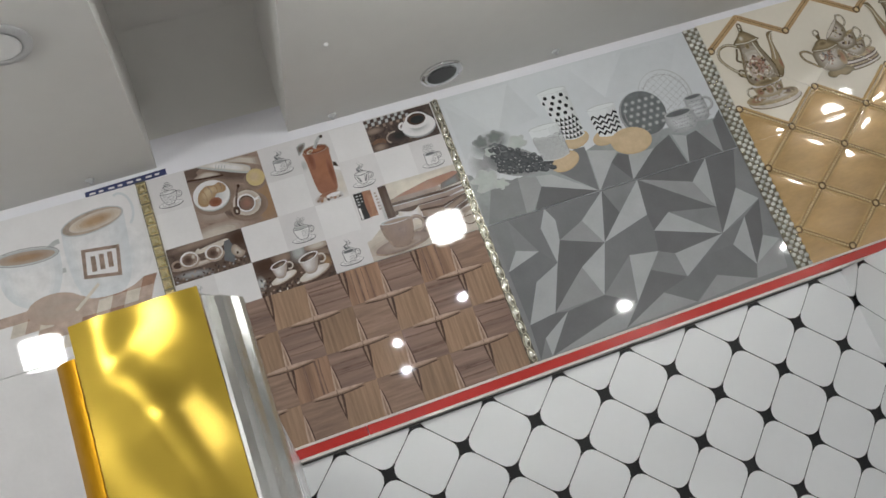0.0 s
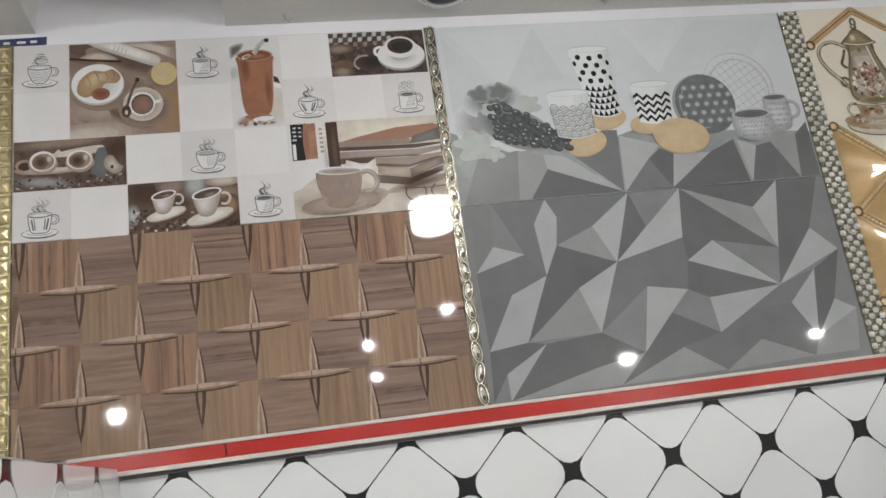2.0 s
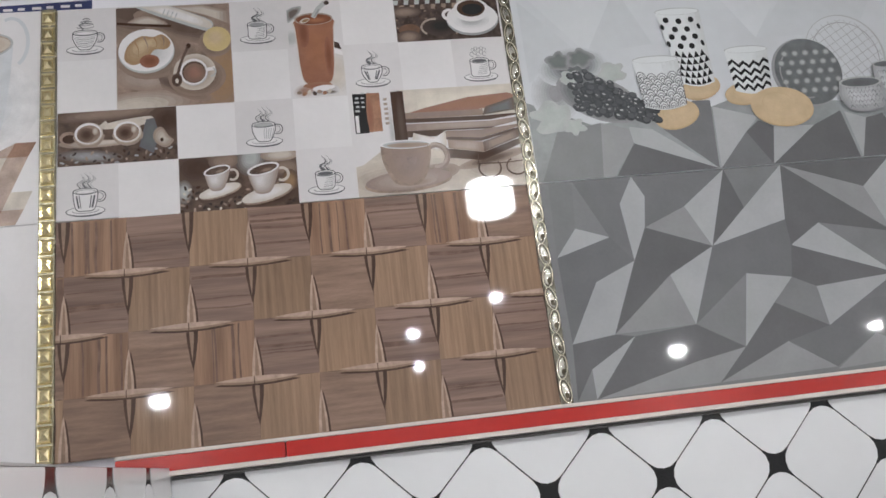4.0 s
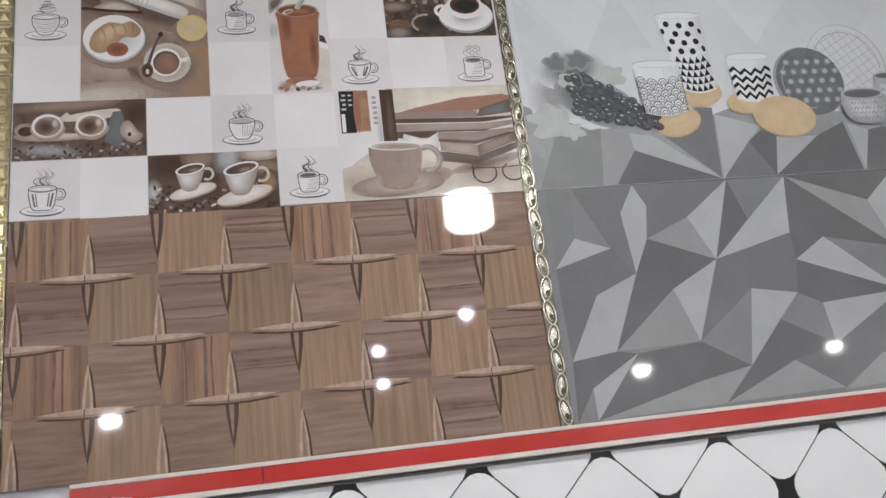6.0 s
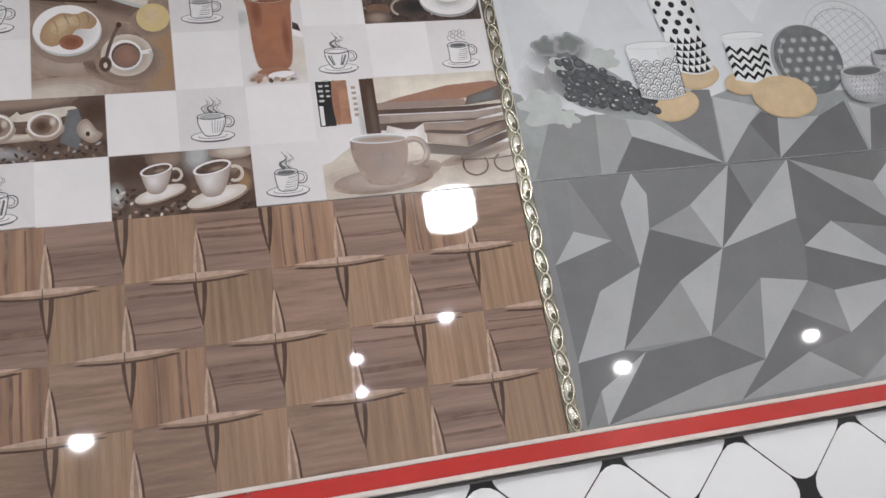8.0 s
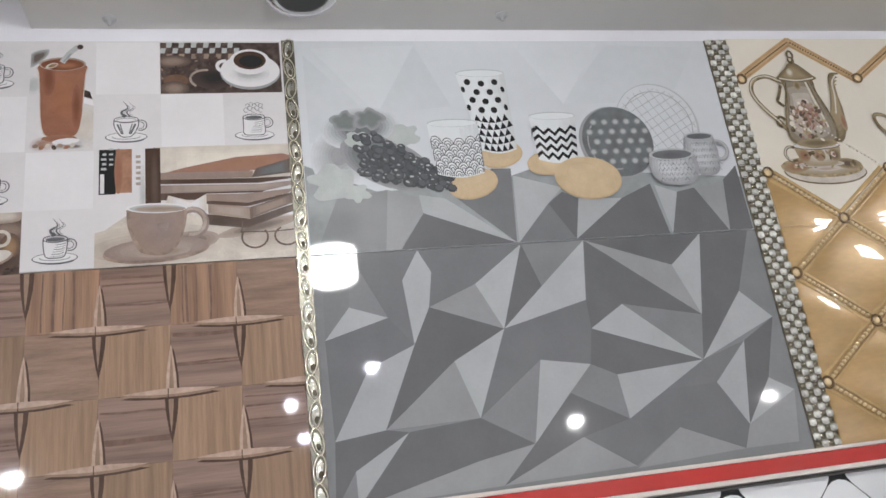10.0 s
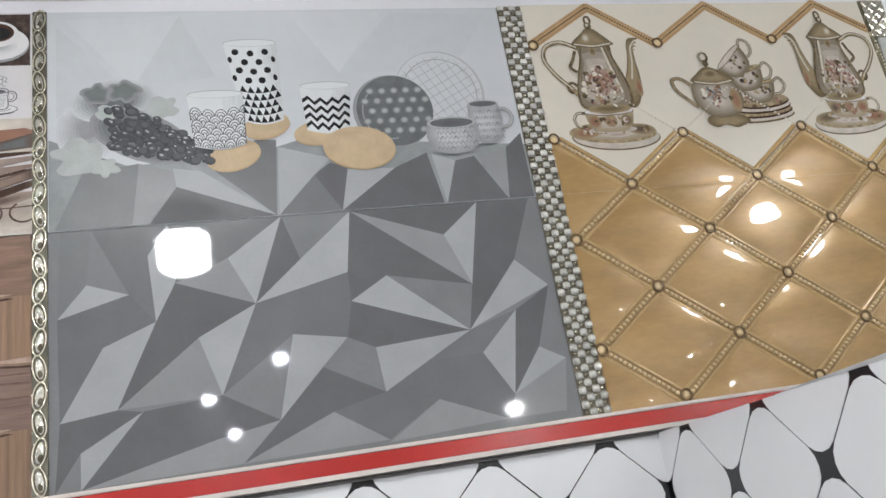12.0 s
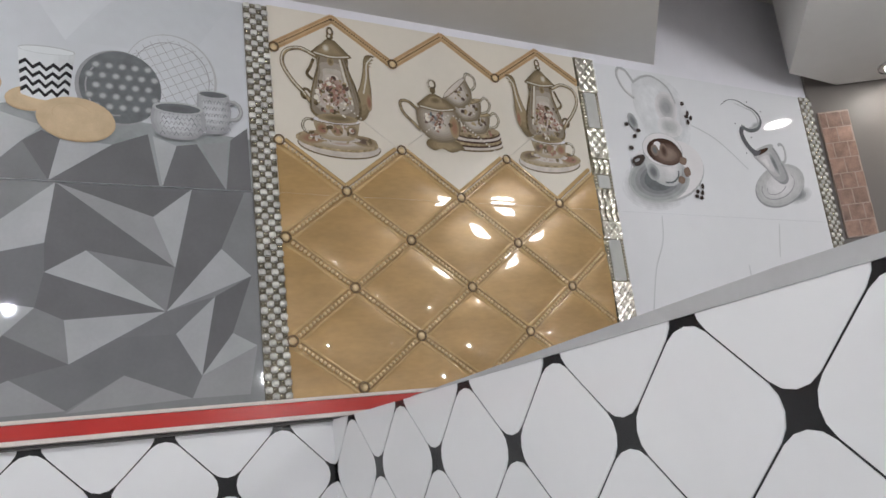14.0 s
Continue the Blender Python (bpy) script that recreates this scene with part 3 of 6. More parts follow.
for x, z, s, lay in ((-0.36, 0.22, 0.36, 4), (0.42, 0.18, 0.44, 11)):
    q.soft("espresso", "umber", x + 0.2 * s, z - 1.18 * s, 1.15 * s, 0.34 * s, lay - 0.8, 12).oval("taupe", x + 0.12 * s, z - 1.05 * s, 1.02 * s, 0.30 * s, lay, 14).soft("white", "ivory", x + 0.08 * s, z - 1.0 * s, 1.0 * s, 0.28 * s, lay + 0.3, 14)
    q.shade("white", "taupe", smooth([(x - 0.62 * s, z - 0.06 * s), (x - 0.50 * s, z - 0.55 * s), (x - 0.28 * s, z - 0.98 * s), (x + 0.22 * s, z - 0.95 * s), (x + 0.48 * s, z - 0.45 * s), (x + 0.62 * s, z + 0.10 * s)], 4, False), lay + 1.2, 7, 0.25, (x - 0.22 * s, z - 0.40 * s))
    q.oval("white", x, z + 0.03 * s, 0.64 * s, 0.24 * s, lay + 2.4, 12).oval("umber", x, z + 0.02 * s, 0.55 * s, 0.175 * s, lay + 2.6, 12).soft("taupe", "umber", x + 0.14 * s, z - 0.02 * s, 0.30 * s, 0.10 * s, lay + 2.8, 12)
    q.arc("ivory", x + 0.72 * s, z - 0.24 * s, 0.24 * s, 0.26 * s, 0.11 * s, -120, 110, lay + 1)
q.soft("crust", "umber", 0.86, -0.06, 0.14, 0.22, 10)
q.done()

# books and cup photo
q = Print("books_photo", photo, "photo of old books, a cup with saucer and reading glasses", (-0.0165, 2.0515), 0.075, bounds=(-3.0, 0, 0, 2.0))
q.poly("paper", [(-3.0, 0.0), (0, 0.0), (0, 2.0), (-3.0, 2.0)], 0).shade("cream", "ivory", [(-2.1, 1.4), (0, 1.4), (0, 2.0), (-2.1, 2.0)], 0.4, 5, 0.4).poly("ivory", [(-3.0, 0), (0, 0), (0, 0.72), (-2.5, 0.86), (-3.0, 0.50)], 0.6)
q.soft("beige", "ivory", -2.3, 0.30, 1.3, 0.36, 1, 3).soft("beige", "ivory", -0.5, 0.40, 0.8, 0.30, 1.2)
# standing books
q.rect("black", -2.95, -2.70, 1.20, 1.98, 1.6).rect("white", -2.93, -2.87, 1.22, 1.55, 1.8).rect("rust", -2.70, -2.46, 1.22, 1.98, 2).soft("tea", "rust", -2.66, 1.6, 0.06, 0.4, 2.1)
for k in range(4):
    q.rect("silver", -2.92 + 0.02 * (k % 2), -2.84, 1.62 + 0.085 * k, 1.66 + 0.085 * k, 1.9).rect("silver", -2.80, -2.74, 1.70 + 0.09 * k, 1.73 + 0.09 * k, 1.9)
q.rect("paper", -2.46, -2.25, 0.86, 1.98, 2).soft("silver", "paper", -2.30, 1.2, 0.06, 0.5, 2.1).rect("espresso", -2.26, -2.03, 0.84, 1.98, 3).soft("umber", "espresso", -2.12, 1.4, 0.07, 0.6, 3.1)
for k in range(6):
    q.rect("beige", -2.40, -2.33, 1.34 + 0.095 * k, 1.39 + 0.095 * k, 2.8)
# lying books: covers, page blocks and the gaps between them
q.shade("rust", "rose", [(-2.03, 1.52), (-1.65, 1.62), (-0.85, 1.78), (-0.1, 1.82), (0, 1.78), (0, 1.60), (-0.7, 1.52)], 3.2, 4, 0.6)
for pts, inner, outer in (([(-2.03, 1.42), (-0.60, 1.40), (-0.60, 1.52), (-2.03, 1.54)], "rose_grey", "taupe"), ([(-2.03, 1.18), (-0.40, 1.16), (0, 1.24), (0, 1.32), (-0.5, 1.28), (-2.03, 1.32)], "beige", "rose_grey"),
                          ([(-1.36, 1.02), (-0.70, 0.96), (0, 1.12), (0, 1.18), (-0.7, 1.12), (-1.36, 1.14)], "rose_grey", "taupe"), ([(-1.32, 0.80), (-0.68, 0.68), (-0.68, 0.88), (-1.32, 0.98)], "beige", "taupe"), ([(-0.68, 0.68), (0, 0.92), (0, 1.08), (-0.68, 0.88)], "taupe", "umber")):
    q.shade(inner, outer, pts, 3.6, 4, 0.55)
for pts in ([(-2.03, 1.34), (-0.5, 1.30), (0, 1.36), (0, 1.40), (-0.6, 1.39), (-2.03, 1.42)], [(-2.03, 1.06), (-1.36, 1.04), (-1.36, 1.15), (-0.5, 1.13), (-0.4, 1.16), (-2.03, 1.18)], [(-1.36, 0.97), (-0.70, 0.89), (0, 1.07), (0, 1.11), (-0.7, 0.95), (-1.36, 1.02)], [(-1.38, 0.62), (-0.72, 0.52), (0, 0.78), (0, 0.90), (-0.68, 0.67), (-1.34, 0.79)]):
    q.shade("espresso", "umber", pts, 4.2, 3, 0.85)
q.shade("slate", "umber", [(-0.62, 1.40), (-0.05, 1.46), (0, 1.46), (0, 1.72), (-0.55, 1.56)], 4.4, 4, 0.5).soft("umber", "beige", -0.55, 0.54, 0.66, 0.10, 2, 12)
# saucer, cup, napkin and glasses
q.soft("umber", "beige", -1.66, 0.34, 0.50, 0.17, 2.6, 8).oval("taupe", -2.10, 0.22, 0.78, 0.19, 4, 3, 30).soft("beige", "rose_grey", -2.10, 0.26, 0.77, 0.18, 4.3, 3, 6, 0.5).soft("taupe", "beige", -2.00, 0.20, 0.40, 0.08, 4.9, 3)
q.shade("white", "ivory", [(-1.98, 0.92), (-1.92, 1.14), (-1.55, 1.02), (-1.34, 1.14), (-1.34, 0.86), (-1.52, 0.74), (-1.66, 0.86)], 5, 4, 0.6)
q.arc("rose_grey", -1.56, 0.66, 0.20, 0.22, 0.10, -105, 115, 6.4).arc("beige", -1.57, 0.68, 0.20, 0.22, 0.05, -100, 115, 6.8)
q.shade("rose_grey", "taupe", smooth([(-2.54, 0.92), (-2.52, 0.62), (-2.38, 0.26), (-2.20, 0.16), (-1.94, 0.16), (-1.76, 0.34), (-1.66, 0.66), (-1.64, 0.92)], 5, False), 7, 8, 0.2, (-1.98, 0.62))
q.oval("white", -2.09, 0.93, 0.455, 0.085, 9, -2, 28).oval("silver", -2.08, 0.922, 0.42, 0.065, 9.4, -2, 26).soft("taupe", "beige", -2.04, 0.912, 0.38, 0.048, 9.8, -2)
q.arc("umber", -0.62, 0.36, 0.20, 0.18, 0.030, 150, 395, layer=10).arc("umber", -0.12, 0.36, 0.19, 0.16, 0.030, 120, 380, layer=10).line("umber", [(-0.84, 0.46), (-0.44, 0.44), (-0.30, 0.44), (0.0, 0.46)], 0.022, 10).line("umber", [(-0.82, 0.44), (-0.80, 0.64)], 0.018, 10)
q.done()

# wood blocks
wood_tan = mat("print_wood_tan", (0.305, 0.200, 0.134), 0.038, vary=0.40, scale=7, stretch=(24, 1, 0.9), rand=0.10)
wood_red = mat("print_wood_striped", (0.305, 0.186, 0.126), 0.038, vary=0.55, scale=6, stretch=(13, 1, 0.5), rand=0.08)
wood_grey = mat("print_wood_grey", (0.268, 0.178, 0.134), 0.038, vary=0.40, scale=9, stretch=(1.4, 1, 16), rand=0.10)
wood_plum = mat("print_wood_plum", (0.262, 0.176, 0.143), 0.038, vary=0.50, scale=6, stretch=(0.5, 1, 13), rand=0.08)
wood_line = glaze("print_wood_groove", (0.175, 0.118, 0.090), 0.3, 60)
INK.update(tan_w=glaze("print_wood_light", (0.48, 0.345, 0.270), 0.3, 120), mid_w=glaze("print_wood_mid", (0.30, 0.205, 0.150), 0.25, 70), dark_w=glaze("print_wood_shadow", (0.092, 0.057, 0.043), 0.3, 70), stripe_w=glaze("print_wood_stripe", (0.190, 0.122, 0.094), 0.35, 60))
wood = tile("wood_effect_tile", "brown glossy ceramic tile printed with basket-weave wood blocks", -0.62, -0.0165, 1.7575, 2.0505, wood_line)
WX, WP = -0.6100, 0.0749
rows_z = (2.0503, 1.9790, 1.9035, 1.8300, 1.7578)
WOOD_EDGE = (-0.6195, -0.0168, 1.7580, 2.0503)
rng = random.Random(12)
for j in range(4):
    for i in range(-1, 8):
        x0, x1 = max(WX + WP * i, -0.6195), min(WX + WP * (i + 1), -0.0168)
        if x1 - x0 < 0.004:
            continue
        z1, z0 = rows_z[j], rows_z[j + 1]
        up = (i + j) % 2 == 0
        k = 0.0016
        bm = bmesh.new()
        pts = [(x0, z0), ((x0 + x1) / 2, z0 + (0 if up else k)), (x1, z0), (x1 - (k if up else 0), (z0 + z1) / 2), (x1, z1), ((x0 + x1) / 2, z1 - (0 if up else k)), (x0, z1), (x0 + (k if up else 0), (z0 + z1) / 2)]
        bm.faces.new([bm.verts.new((x, -LAYER, z)) for x, z in pts])
        plain_block = rng.random() < 0.45
        block = part("wood_block", bm, (wood_tan if plain_block else wood_red) if up else (wood_grey if plain_block else wood_plum), wood)
        for n in range(0 if plain_block else rng.randint(3, 5)):
            f, wide = rng.uniform(0.10, 0.90), rng.uniform(0.0006, 0.0018)
            bend = [rng.uniform(-0.0010, 0.0010) for _ in range(4)]
            if up:
                mid = [(min(max(x0 + (x1 - x0) * f + bend[m], -0.6185), -0.0180), z0 + 0.002 + (z1 - z0 - 0.004) * m / 3) for m in range(4)]
                rib = [(x - wide, z) for x, z in mid] + [(x + wide, z) for x, z in mid[::-1]]
            else:
                mid = [(x0 + 0.002 + (x1 - x0 - 0.004) * m / 3, z0 + (z1 - z0) * f + bend[m]) for m in range(4)]
                rib = [(x, z - wide) for x, z in mid] + [(x, z + wide) for x, z in mid[::-1]]
            Print("grain_stripe", block, base=1.3 + 0.02 * n).poly("stripe_w", rib).done()


def arm(q, ink, x, z, dx, dz, wide, layer):
    """One tapering arm of a cross, from its middle to its tip."""
    d = Vector((dx, dz))
    n = Vector((-d.y, d.x)).normalized() * wide / 2
    c = Vector((x, z))
    q.poly(ink, [c + n, c + d * 0.35 + n * 0.86, c + d * 0.75 + n * 0.42, c + d, c + d * 0.75 - n * 0.42, c + d * 0.35 - n * 0.86, c - n], layer)


for j in range(0, 5):
    for i in range(0, 9):
        if (i + j) % 2:
            continue
        x, z = WX + WP * i, rows_z[j]
        q = Print("weave_cross", wood, base=2.5, bounds=WOOD_EDGE)
        if j > 0:
            arm(q, "dark_w", x + 0.0024, z, 0.0, 0.050, 0.0120, 0)
            arm(q, "tan_w", x, z, 0.0, 0.053, 0.0118, 0.5)
            arm(q, "mid_w", x + 0.0002, z, 0.0, 0.044, 0.0050, 1)
        if j < 4:
            arm(q, "dark_w", x, z, 0.0, -0.055, 0.0150, 0)
            arm(q, "mid_w", x - 0.0006, z, 0.0, -0.044, 0.0058, 1)
        if 0 < j < 4:
            for side in (-1, 1):
                arm(q, "dark_w", x, z - 0.0028, side * 0.052, -0.0010, 0.0092, 2)
                arm(q, "mid_w", x, z - 0.0006, side * 0.053, -0.0004, 0.0092, 2.5)
                arm(q, "tan_w", x, z + 0.0010, side * 0.051, 0.0, 0.0066, 3)
            q.line("dark_w", [(x - 0.0035, z - 0.006), (x - 0.0035, z + 0.004)], 0.0010, 3.6)
        q.done()

# ---- still life tile (upper) and facet tile (lower) ----
TONE = {k: glaze("print_facet_" + n, c, 0.10, 22, rand=0.05) for k, n, c in (("L", "light", (0.42, 0.43, 0.44)), ("N", "pale", (0.31, 0.315, 0.32)), ("M", "middle", (0.235, 0.24, 0.245)), ("D", "dark", (0.186, 0.189, 0.195)), ("E", "deep", (0.153, 0.153, 0.158)))}
INK.update({"tone" + k: m for k, m in TONE.items()})
upper = tile("still_life_tile", "pale misty ceramic tile printed with patterned cups and plates", 0.0, 0.6005, 2.0515, 2.352, INK["mist"])
lower = tile("facet_tile", "glossy grey ceramic tile printed with triangular facets", 0.0, 0.6005, 1.7575, 2.0505, TONE["M"])


def facet(where, tone, *pts):
    """One printed facet; millimetres from the tile's lower left corner."""
    base = 1.7575 if where is lower else 2.0515
    q = Print("facet", where, base=1)
    q.poly("tone" + tone, [(min(max(x, 1), 599.5) / 1000, base + (0.6 if where is upper and z < 20 else 292.6 if where is lower and z > 285 else z) / 1000) for x, z in pts])
    q.done()


facet(lower, "D", (46, 292), (130, 292), (107, 255), (113, 175), (85, 210))
facet(lower, "M", (13, 292), (46, 292), (40, 226), (9, 188))
facet(lower, "M", (46, 292), (85, 210), (40, 226))
facet(lower, "L", (40, 226), (85, 210), (9, 188))
facet(lower, "L", (130, 292), (144, 263), (136, 219), (113, 175), (107, 255))
facet(lower, "D", (130, 292), (264, 292), (197, 244), (136, 219), (144, 263))
facet(lower, "N", (136, 219), (197, 244), (225, 185))
facet(lower, "L", (197, 244), (264, 292), (225, 185))
facet(lower, "E", (264, 292), (282, 235), (225, 185))
facet(lower, "M", (264, 292), (349, 292), (282, 235))
facet(lower, "L", (349, 292), (337, 213), (225, 185), (282, 235))
facet(lower, "E", (349, 292), (491, 182), (384, 204), (337, 176), (337, 213))
facet(lower, "N", (349, 292), (465, 251), (491, 182))
facet(lower, "E", (349, 292), (516, 292), (465, 251))
facet(lower, "L", (516, 292), (491, 182), (465, 251))
facet(lower, "E", (516, 292), (588, 292), (552, 209), (478, 124), (491, 182))
facet(lower, "M", (588, 292), (599, 292), (599, 173), (591, 171), (552, 209))
facet(lower, "L", (552, 209), (591, 171), (478, 124))
facet(lower, "L", (384, 204), (478, 124), (337, 176))
facet(lower, "E", (337, 176), (478, 124), (359, 116), (327, 132))
facet(lower, "L", (359, 116), (478, 124), (419, 92), (364, 62))
facet(lower, "D", (478, 124), (541, 143), (489, 94), (419, 92))
facet(lower, "L", (541, 143), (520, 39), (489, 94))
facet(lower, "E", (541, 143), (591, 171), (562, 93), (520, 39))
facet(lower, "M", (591, 171), (599, 173), (597, 83), (562, 93))
facet(lower, "L", (562, 93), (594, 75), (520, 39))
facet(lower, "D", (489, 94), (520, 39), (507, 11), (426, 45), (364, 62), (419, 92))
facet(lower, "E", (136, 219), (225, 185), (158, 151), (69, 80), (113, 175))
facet(lower, "L", (158, 151), (225, 185), (180, 82))
facet(lower, "D", (225, 185), (337, 213), (264, 143), (180, 82))
facet(lower, "D", (337, 213), (337, 176), (327, 132), (264, 143))
facet(lower, "L", (264, 143), (327, 132), (241, 46))
facet(lower, "N", (158, 151), (180, 82), (69, 80))
facet(lower, "M", (264, 143), (241, 46), (180, 82))
facet(lower, "L", (56, 151), (113, 175), (69, 80), (11, 73))
facet(lower, "D", (9, 188), (85, 210), (113, 175), (56, 151), (11, 73))
facet(lower, "E", (11, 73), (69, 80), (95, 75), (31, 39), (6, 1))
facet(lower, "L", (95, 75), (31, 1), (31, 39))
facet(lower, "E", (95, 75), (180, 82), (241, 46), (171, 34), (32, 1))
facet(lower, "N", (171, 34), (241, 46), (197, 4), (32, 1))
facet(lower, "E", (241, 46), (294, 100), (364, 62), (301, 47), (197, 4))
facet(lower, "M", (294, 100), (327, 132), (359, 116), (364, 62))
facet(lower, "N", (301, 47), (361, 7), (197, 4))
facet(lower, "D", (364, 62), (426, 45), (361, 7), (301, 47))
facet(lower, "N", (426, 45), (507, 11), (361, 4))
facet(lower, "N", (520, 39), (594, 75), (581, 11), (507, 11))

facet(upper, "N", (102, 81), (141, 69), (144, 47), (108, 17), (92, 15))
facet(upper, "L", (141, 72), (174, 66), (260, 6), (144, 47))
facet(upper, "E", (144, 47), (260, 6), (111, 16))
facet(upper, "D", (242, 105), (268, 104), (260, 6), (190, 65))
facet(upper, "L", (269, 94), (334, 74), (311, 52), (263, 6))
facet(upper, "D", (311, 52), (341, 5), (263, 6))
facet(upper, "E", (311, 52), (333, 68), (354, 57), (341, 5))
facet(upper, "L", (354, 57), (416, 55), (341, 5))
facet(upper, "E", (416, 55), (461, 74), (474, 6), (341, 5))
facet(upper, "L", (467, 72), (498, 60), (478, 5))
facet(upper, "E", (498, 60), (525, 65), (562, 5), (478, 5))
facet(upper, "N", (531, 65), (568, 72), (563, 5))
facet(upper, "E", (572, 75), (597, 96), (598, 1), (563, 5))
facet(upper, "M", (7, 7), (38, 72), (102, 81), (92, 15))
# broad pale facets in the mist
for ink, pts in (("tone_mist", [(0.02, 2.34), (0.16, 2.345), (0.10, 2.24)]), ("tone_mist2", [(0.16, 2.345), (0.20, 2.25), (0.10, 2.24)]), ("tone_mist", [(0.30, 2.348), (0.36, 2.25), (0.43, 2.348)]), ("tone_mist2", [(0.44, 2.345), (0.36, 2.25), (0.52, 2.25), (0.58, 2.34)]), ("tone_mist2", [(0.01, 2.33), (0.09, 2.24), (0.01, 2.20)]), ("tone_lo", [(0.001, 2.17), (0.09, 2.13), (0.25, 2.14), (0.30, 2.155), (0.6, 2.13), (0.6, 2.052), (0.001, 2.052)])):
    INK.setdefault("tone_mist", glaze("print_mist_light", (0.648, 0.668, 0.690), 0.07, 8))
    INK.setdefault("tone_mist2", glaze("print_mist_grey", (0.600, 0.622, 0.645), 0.08, 8))
    INK.setdefault("tone_lo", glaze("print_mist_low", (0.30, 0.32, 0.32), 0.35, 9))
    Print("mist_facet", upper, base=0.5 if ink == "tone_lo" else 1).poly(ink, pts).done()

# vine leaves and grapes
q = Print("grape_print", upper, "print of dark grapes with vine leaves", base=2)
rng = random.Random(5)


def leafy(cx, cz, s, t):
    r = random.Random(int(cx * 9999))
    pts = []
    for a in range(0, 360, 20):
        lobe = 0.66 + 0.34 * abs(math.cos(radians(a * 2.5))) + r.uniform(-0.12, 0.12)
        pts.append((cx + s * lobe * math.cos(radians(t + a)), cz + s * lobe * 0.82 * math.sin(radians(t + a))))
    return smooth(pts, 2)


q.soft("grey", "mist", 0.046, 2.182, 0.036, 0.046, 0, -12, 8, 0.30, 24, True).soft("slate", "mist", 0.076, 2.220, 0.052, 0.030, 0.9, 8, 8, 0.40, 24, True).soft("slate", "grey", 0.106, 2.170, 0.064, 0.033, 1.6, -26, 4, 0.75)
for cx, cz, s, t, ink in ((0.132, 2.208, 0.022, -30, "leaf_pale"), (0.034, 2.146, 0.032, 20, "leaf_pale"), (0.064, 2.130, 0.017, 200, "leaf_pale"), (0.056, 2.230, 0.020, 15, "leaf"), (0.088, 2.234, 0.022, 75, "leaf"), (0.070, 2.203, 0.017, 120, "leaf_pale")):
    q.shade(blend("slate", "leaf", 0.5) if ink == "leaf" else ink, "grey" if ink == "leaf" else "silver", leafy(cx, cz, s, t), 2.2, 5, 0.62)
for i in range(190):
    t = rng.random()
    wide = 0.036 * (1.0 - 0.70 * t)
    cx, cz = 0.074 + 0.110 * t + rng.uniform(-0.006, 0.006), 2.190 - 0.050 * t + rng.uniform(-1.1, 0.9) * wide
    r = rng.uniform(0.0044, 0.0066)
    turn = rng.uniform(-50, 0)
    q.oval("grape", cx, cz, r * 1.15, r * 0.92, 3.2 + i * 0.02, turn, 12)
    q.oval(blend("grape", "slate", 0.125 + 0.125 * (i % 4)), cx + r * 0.12, cz + r * 0.16, r * 0.88, r * 0.66, 3.206 + i * 0.02, turn, 10)
    if i % 2 == 0:
        q.oval("silver" if i % 6 == 0 else "grey", cx - r * 0.1, cz + r * 0.32, r * 0.45, r * 0.22, 3.212 + i * 0.02, turn, 8)
q.done()

# cork coasters
for k, (cx, cz, rx, rz, t) in enumerate(((0.214, 2.137, 0.034, 0.020, 14), (0.258, 2.176, 0.030, 0.017, 14), (0.325, 2.163, 0.034, 0.017, 8), (0.373, 2.138, 0.047, 0.030, -4))):
    q = Print("coaster_print", upper, "print of a round cork coaster", base=8 + 2.6 * k)
    rim = blend("cork", "tan", 0.375)
    q.oval(rim, cx + 0.0006, cz - 0.0022, rx, rz, 0, t, 32).soft("cork", blend("cork", "tan", 0.125), cx, cz, rx, rz, 0.6, t, 4, 0.6, 32)
    q.arc(blend("cork", "tan", 0.25), cx - rx * 0.1, cz + rz * 0.2, rx * 0.5, rz * 0.5, 0.0010, 20, 200, layer=1.6, turn=t, n=20)
    q.done()


def cup_print(x0t, x1t, x0b, x1b, zt, zb, pattern, label, base=15):
    """A printed tapered cup; pattern: a function of u, v in 0..1 that draws on it."""
    q = Print("cup_print", upper, label, base=base)
    at = lambda u, v: ((x0b + (x0t - x0b) * v) * (1 - u) + (x1b + (x1t - x1b) * v) * u, zb + (zt - zb) * v - 0.006 * math.sin(math.pi * u))
    q.poly("cool_white", [at(i / 10, 0) for i in range(11)] + [at(1 - i / 10, 1) for i in range(11)], 0)
    for k in range(5):
        u0 = 0.62 + 0.09 * k
        q.poly(blend("cool_white", "silver", 0.125 * (k + 1)), [at(u, v) for u, v in ((u0, 0.0), (1, 0.02), (1, 0.98), (u0, 0.98))], 0.3 + 0.05 * k)
    pattern(q, at)
    q.oval("silver", (x0t + x1t) / 2, zt - 0.001, (x1t - x0t) / 2, 0.006, 2).oval("cool_white", (x0t + x1t) / 2, zt - 0.0015, (x1t - x0t) / 2 - 0.0012, 0.005, 3)
    return q.done()


def scales(q, at):
    for j in range(5, -1, -1):
        for i in range(-1, 6):
            u, v = (i + 0.5 * (j % 2)) / 4.4, 0.02 + j * 0.118
            if not -0.05 < u < 1.05:
                continue
            ring = lambda r: [at(min(max(u + r * math.cos(radians(a)), 0), 1), v + r * 1.35 * math.sin(radians(a))) for a in range(0, 181, 20)]
            q.poly("cool_white", ring(0.120), 1 + 0.10 * (6 - j))
            for r in (0.114, 0.074, 0.034):
                q.line("ink", ring(r), 0.0012, 1.05 + 0.10 * (6 - j))


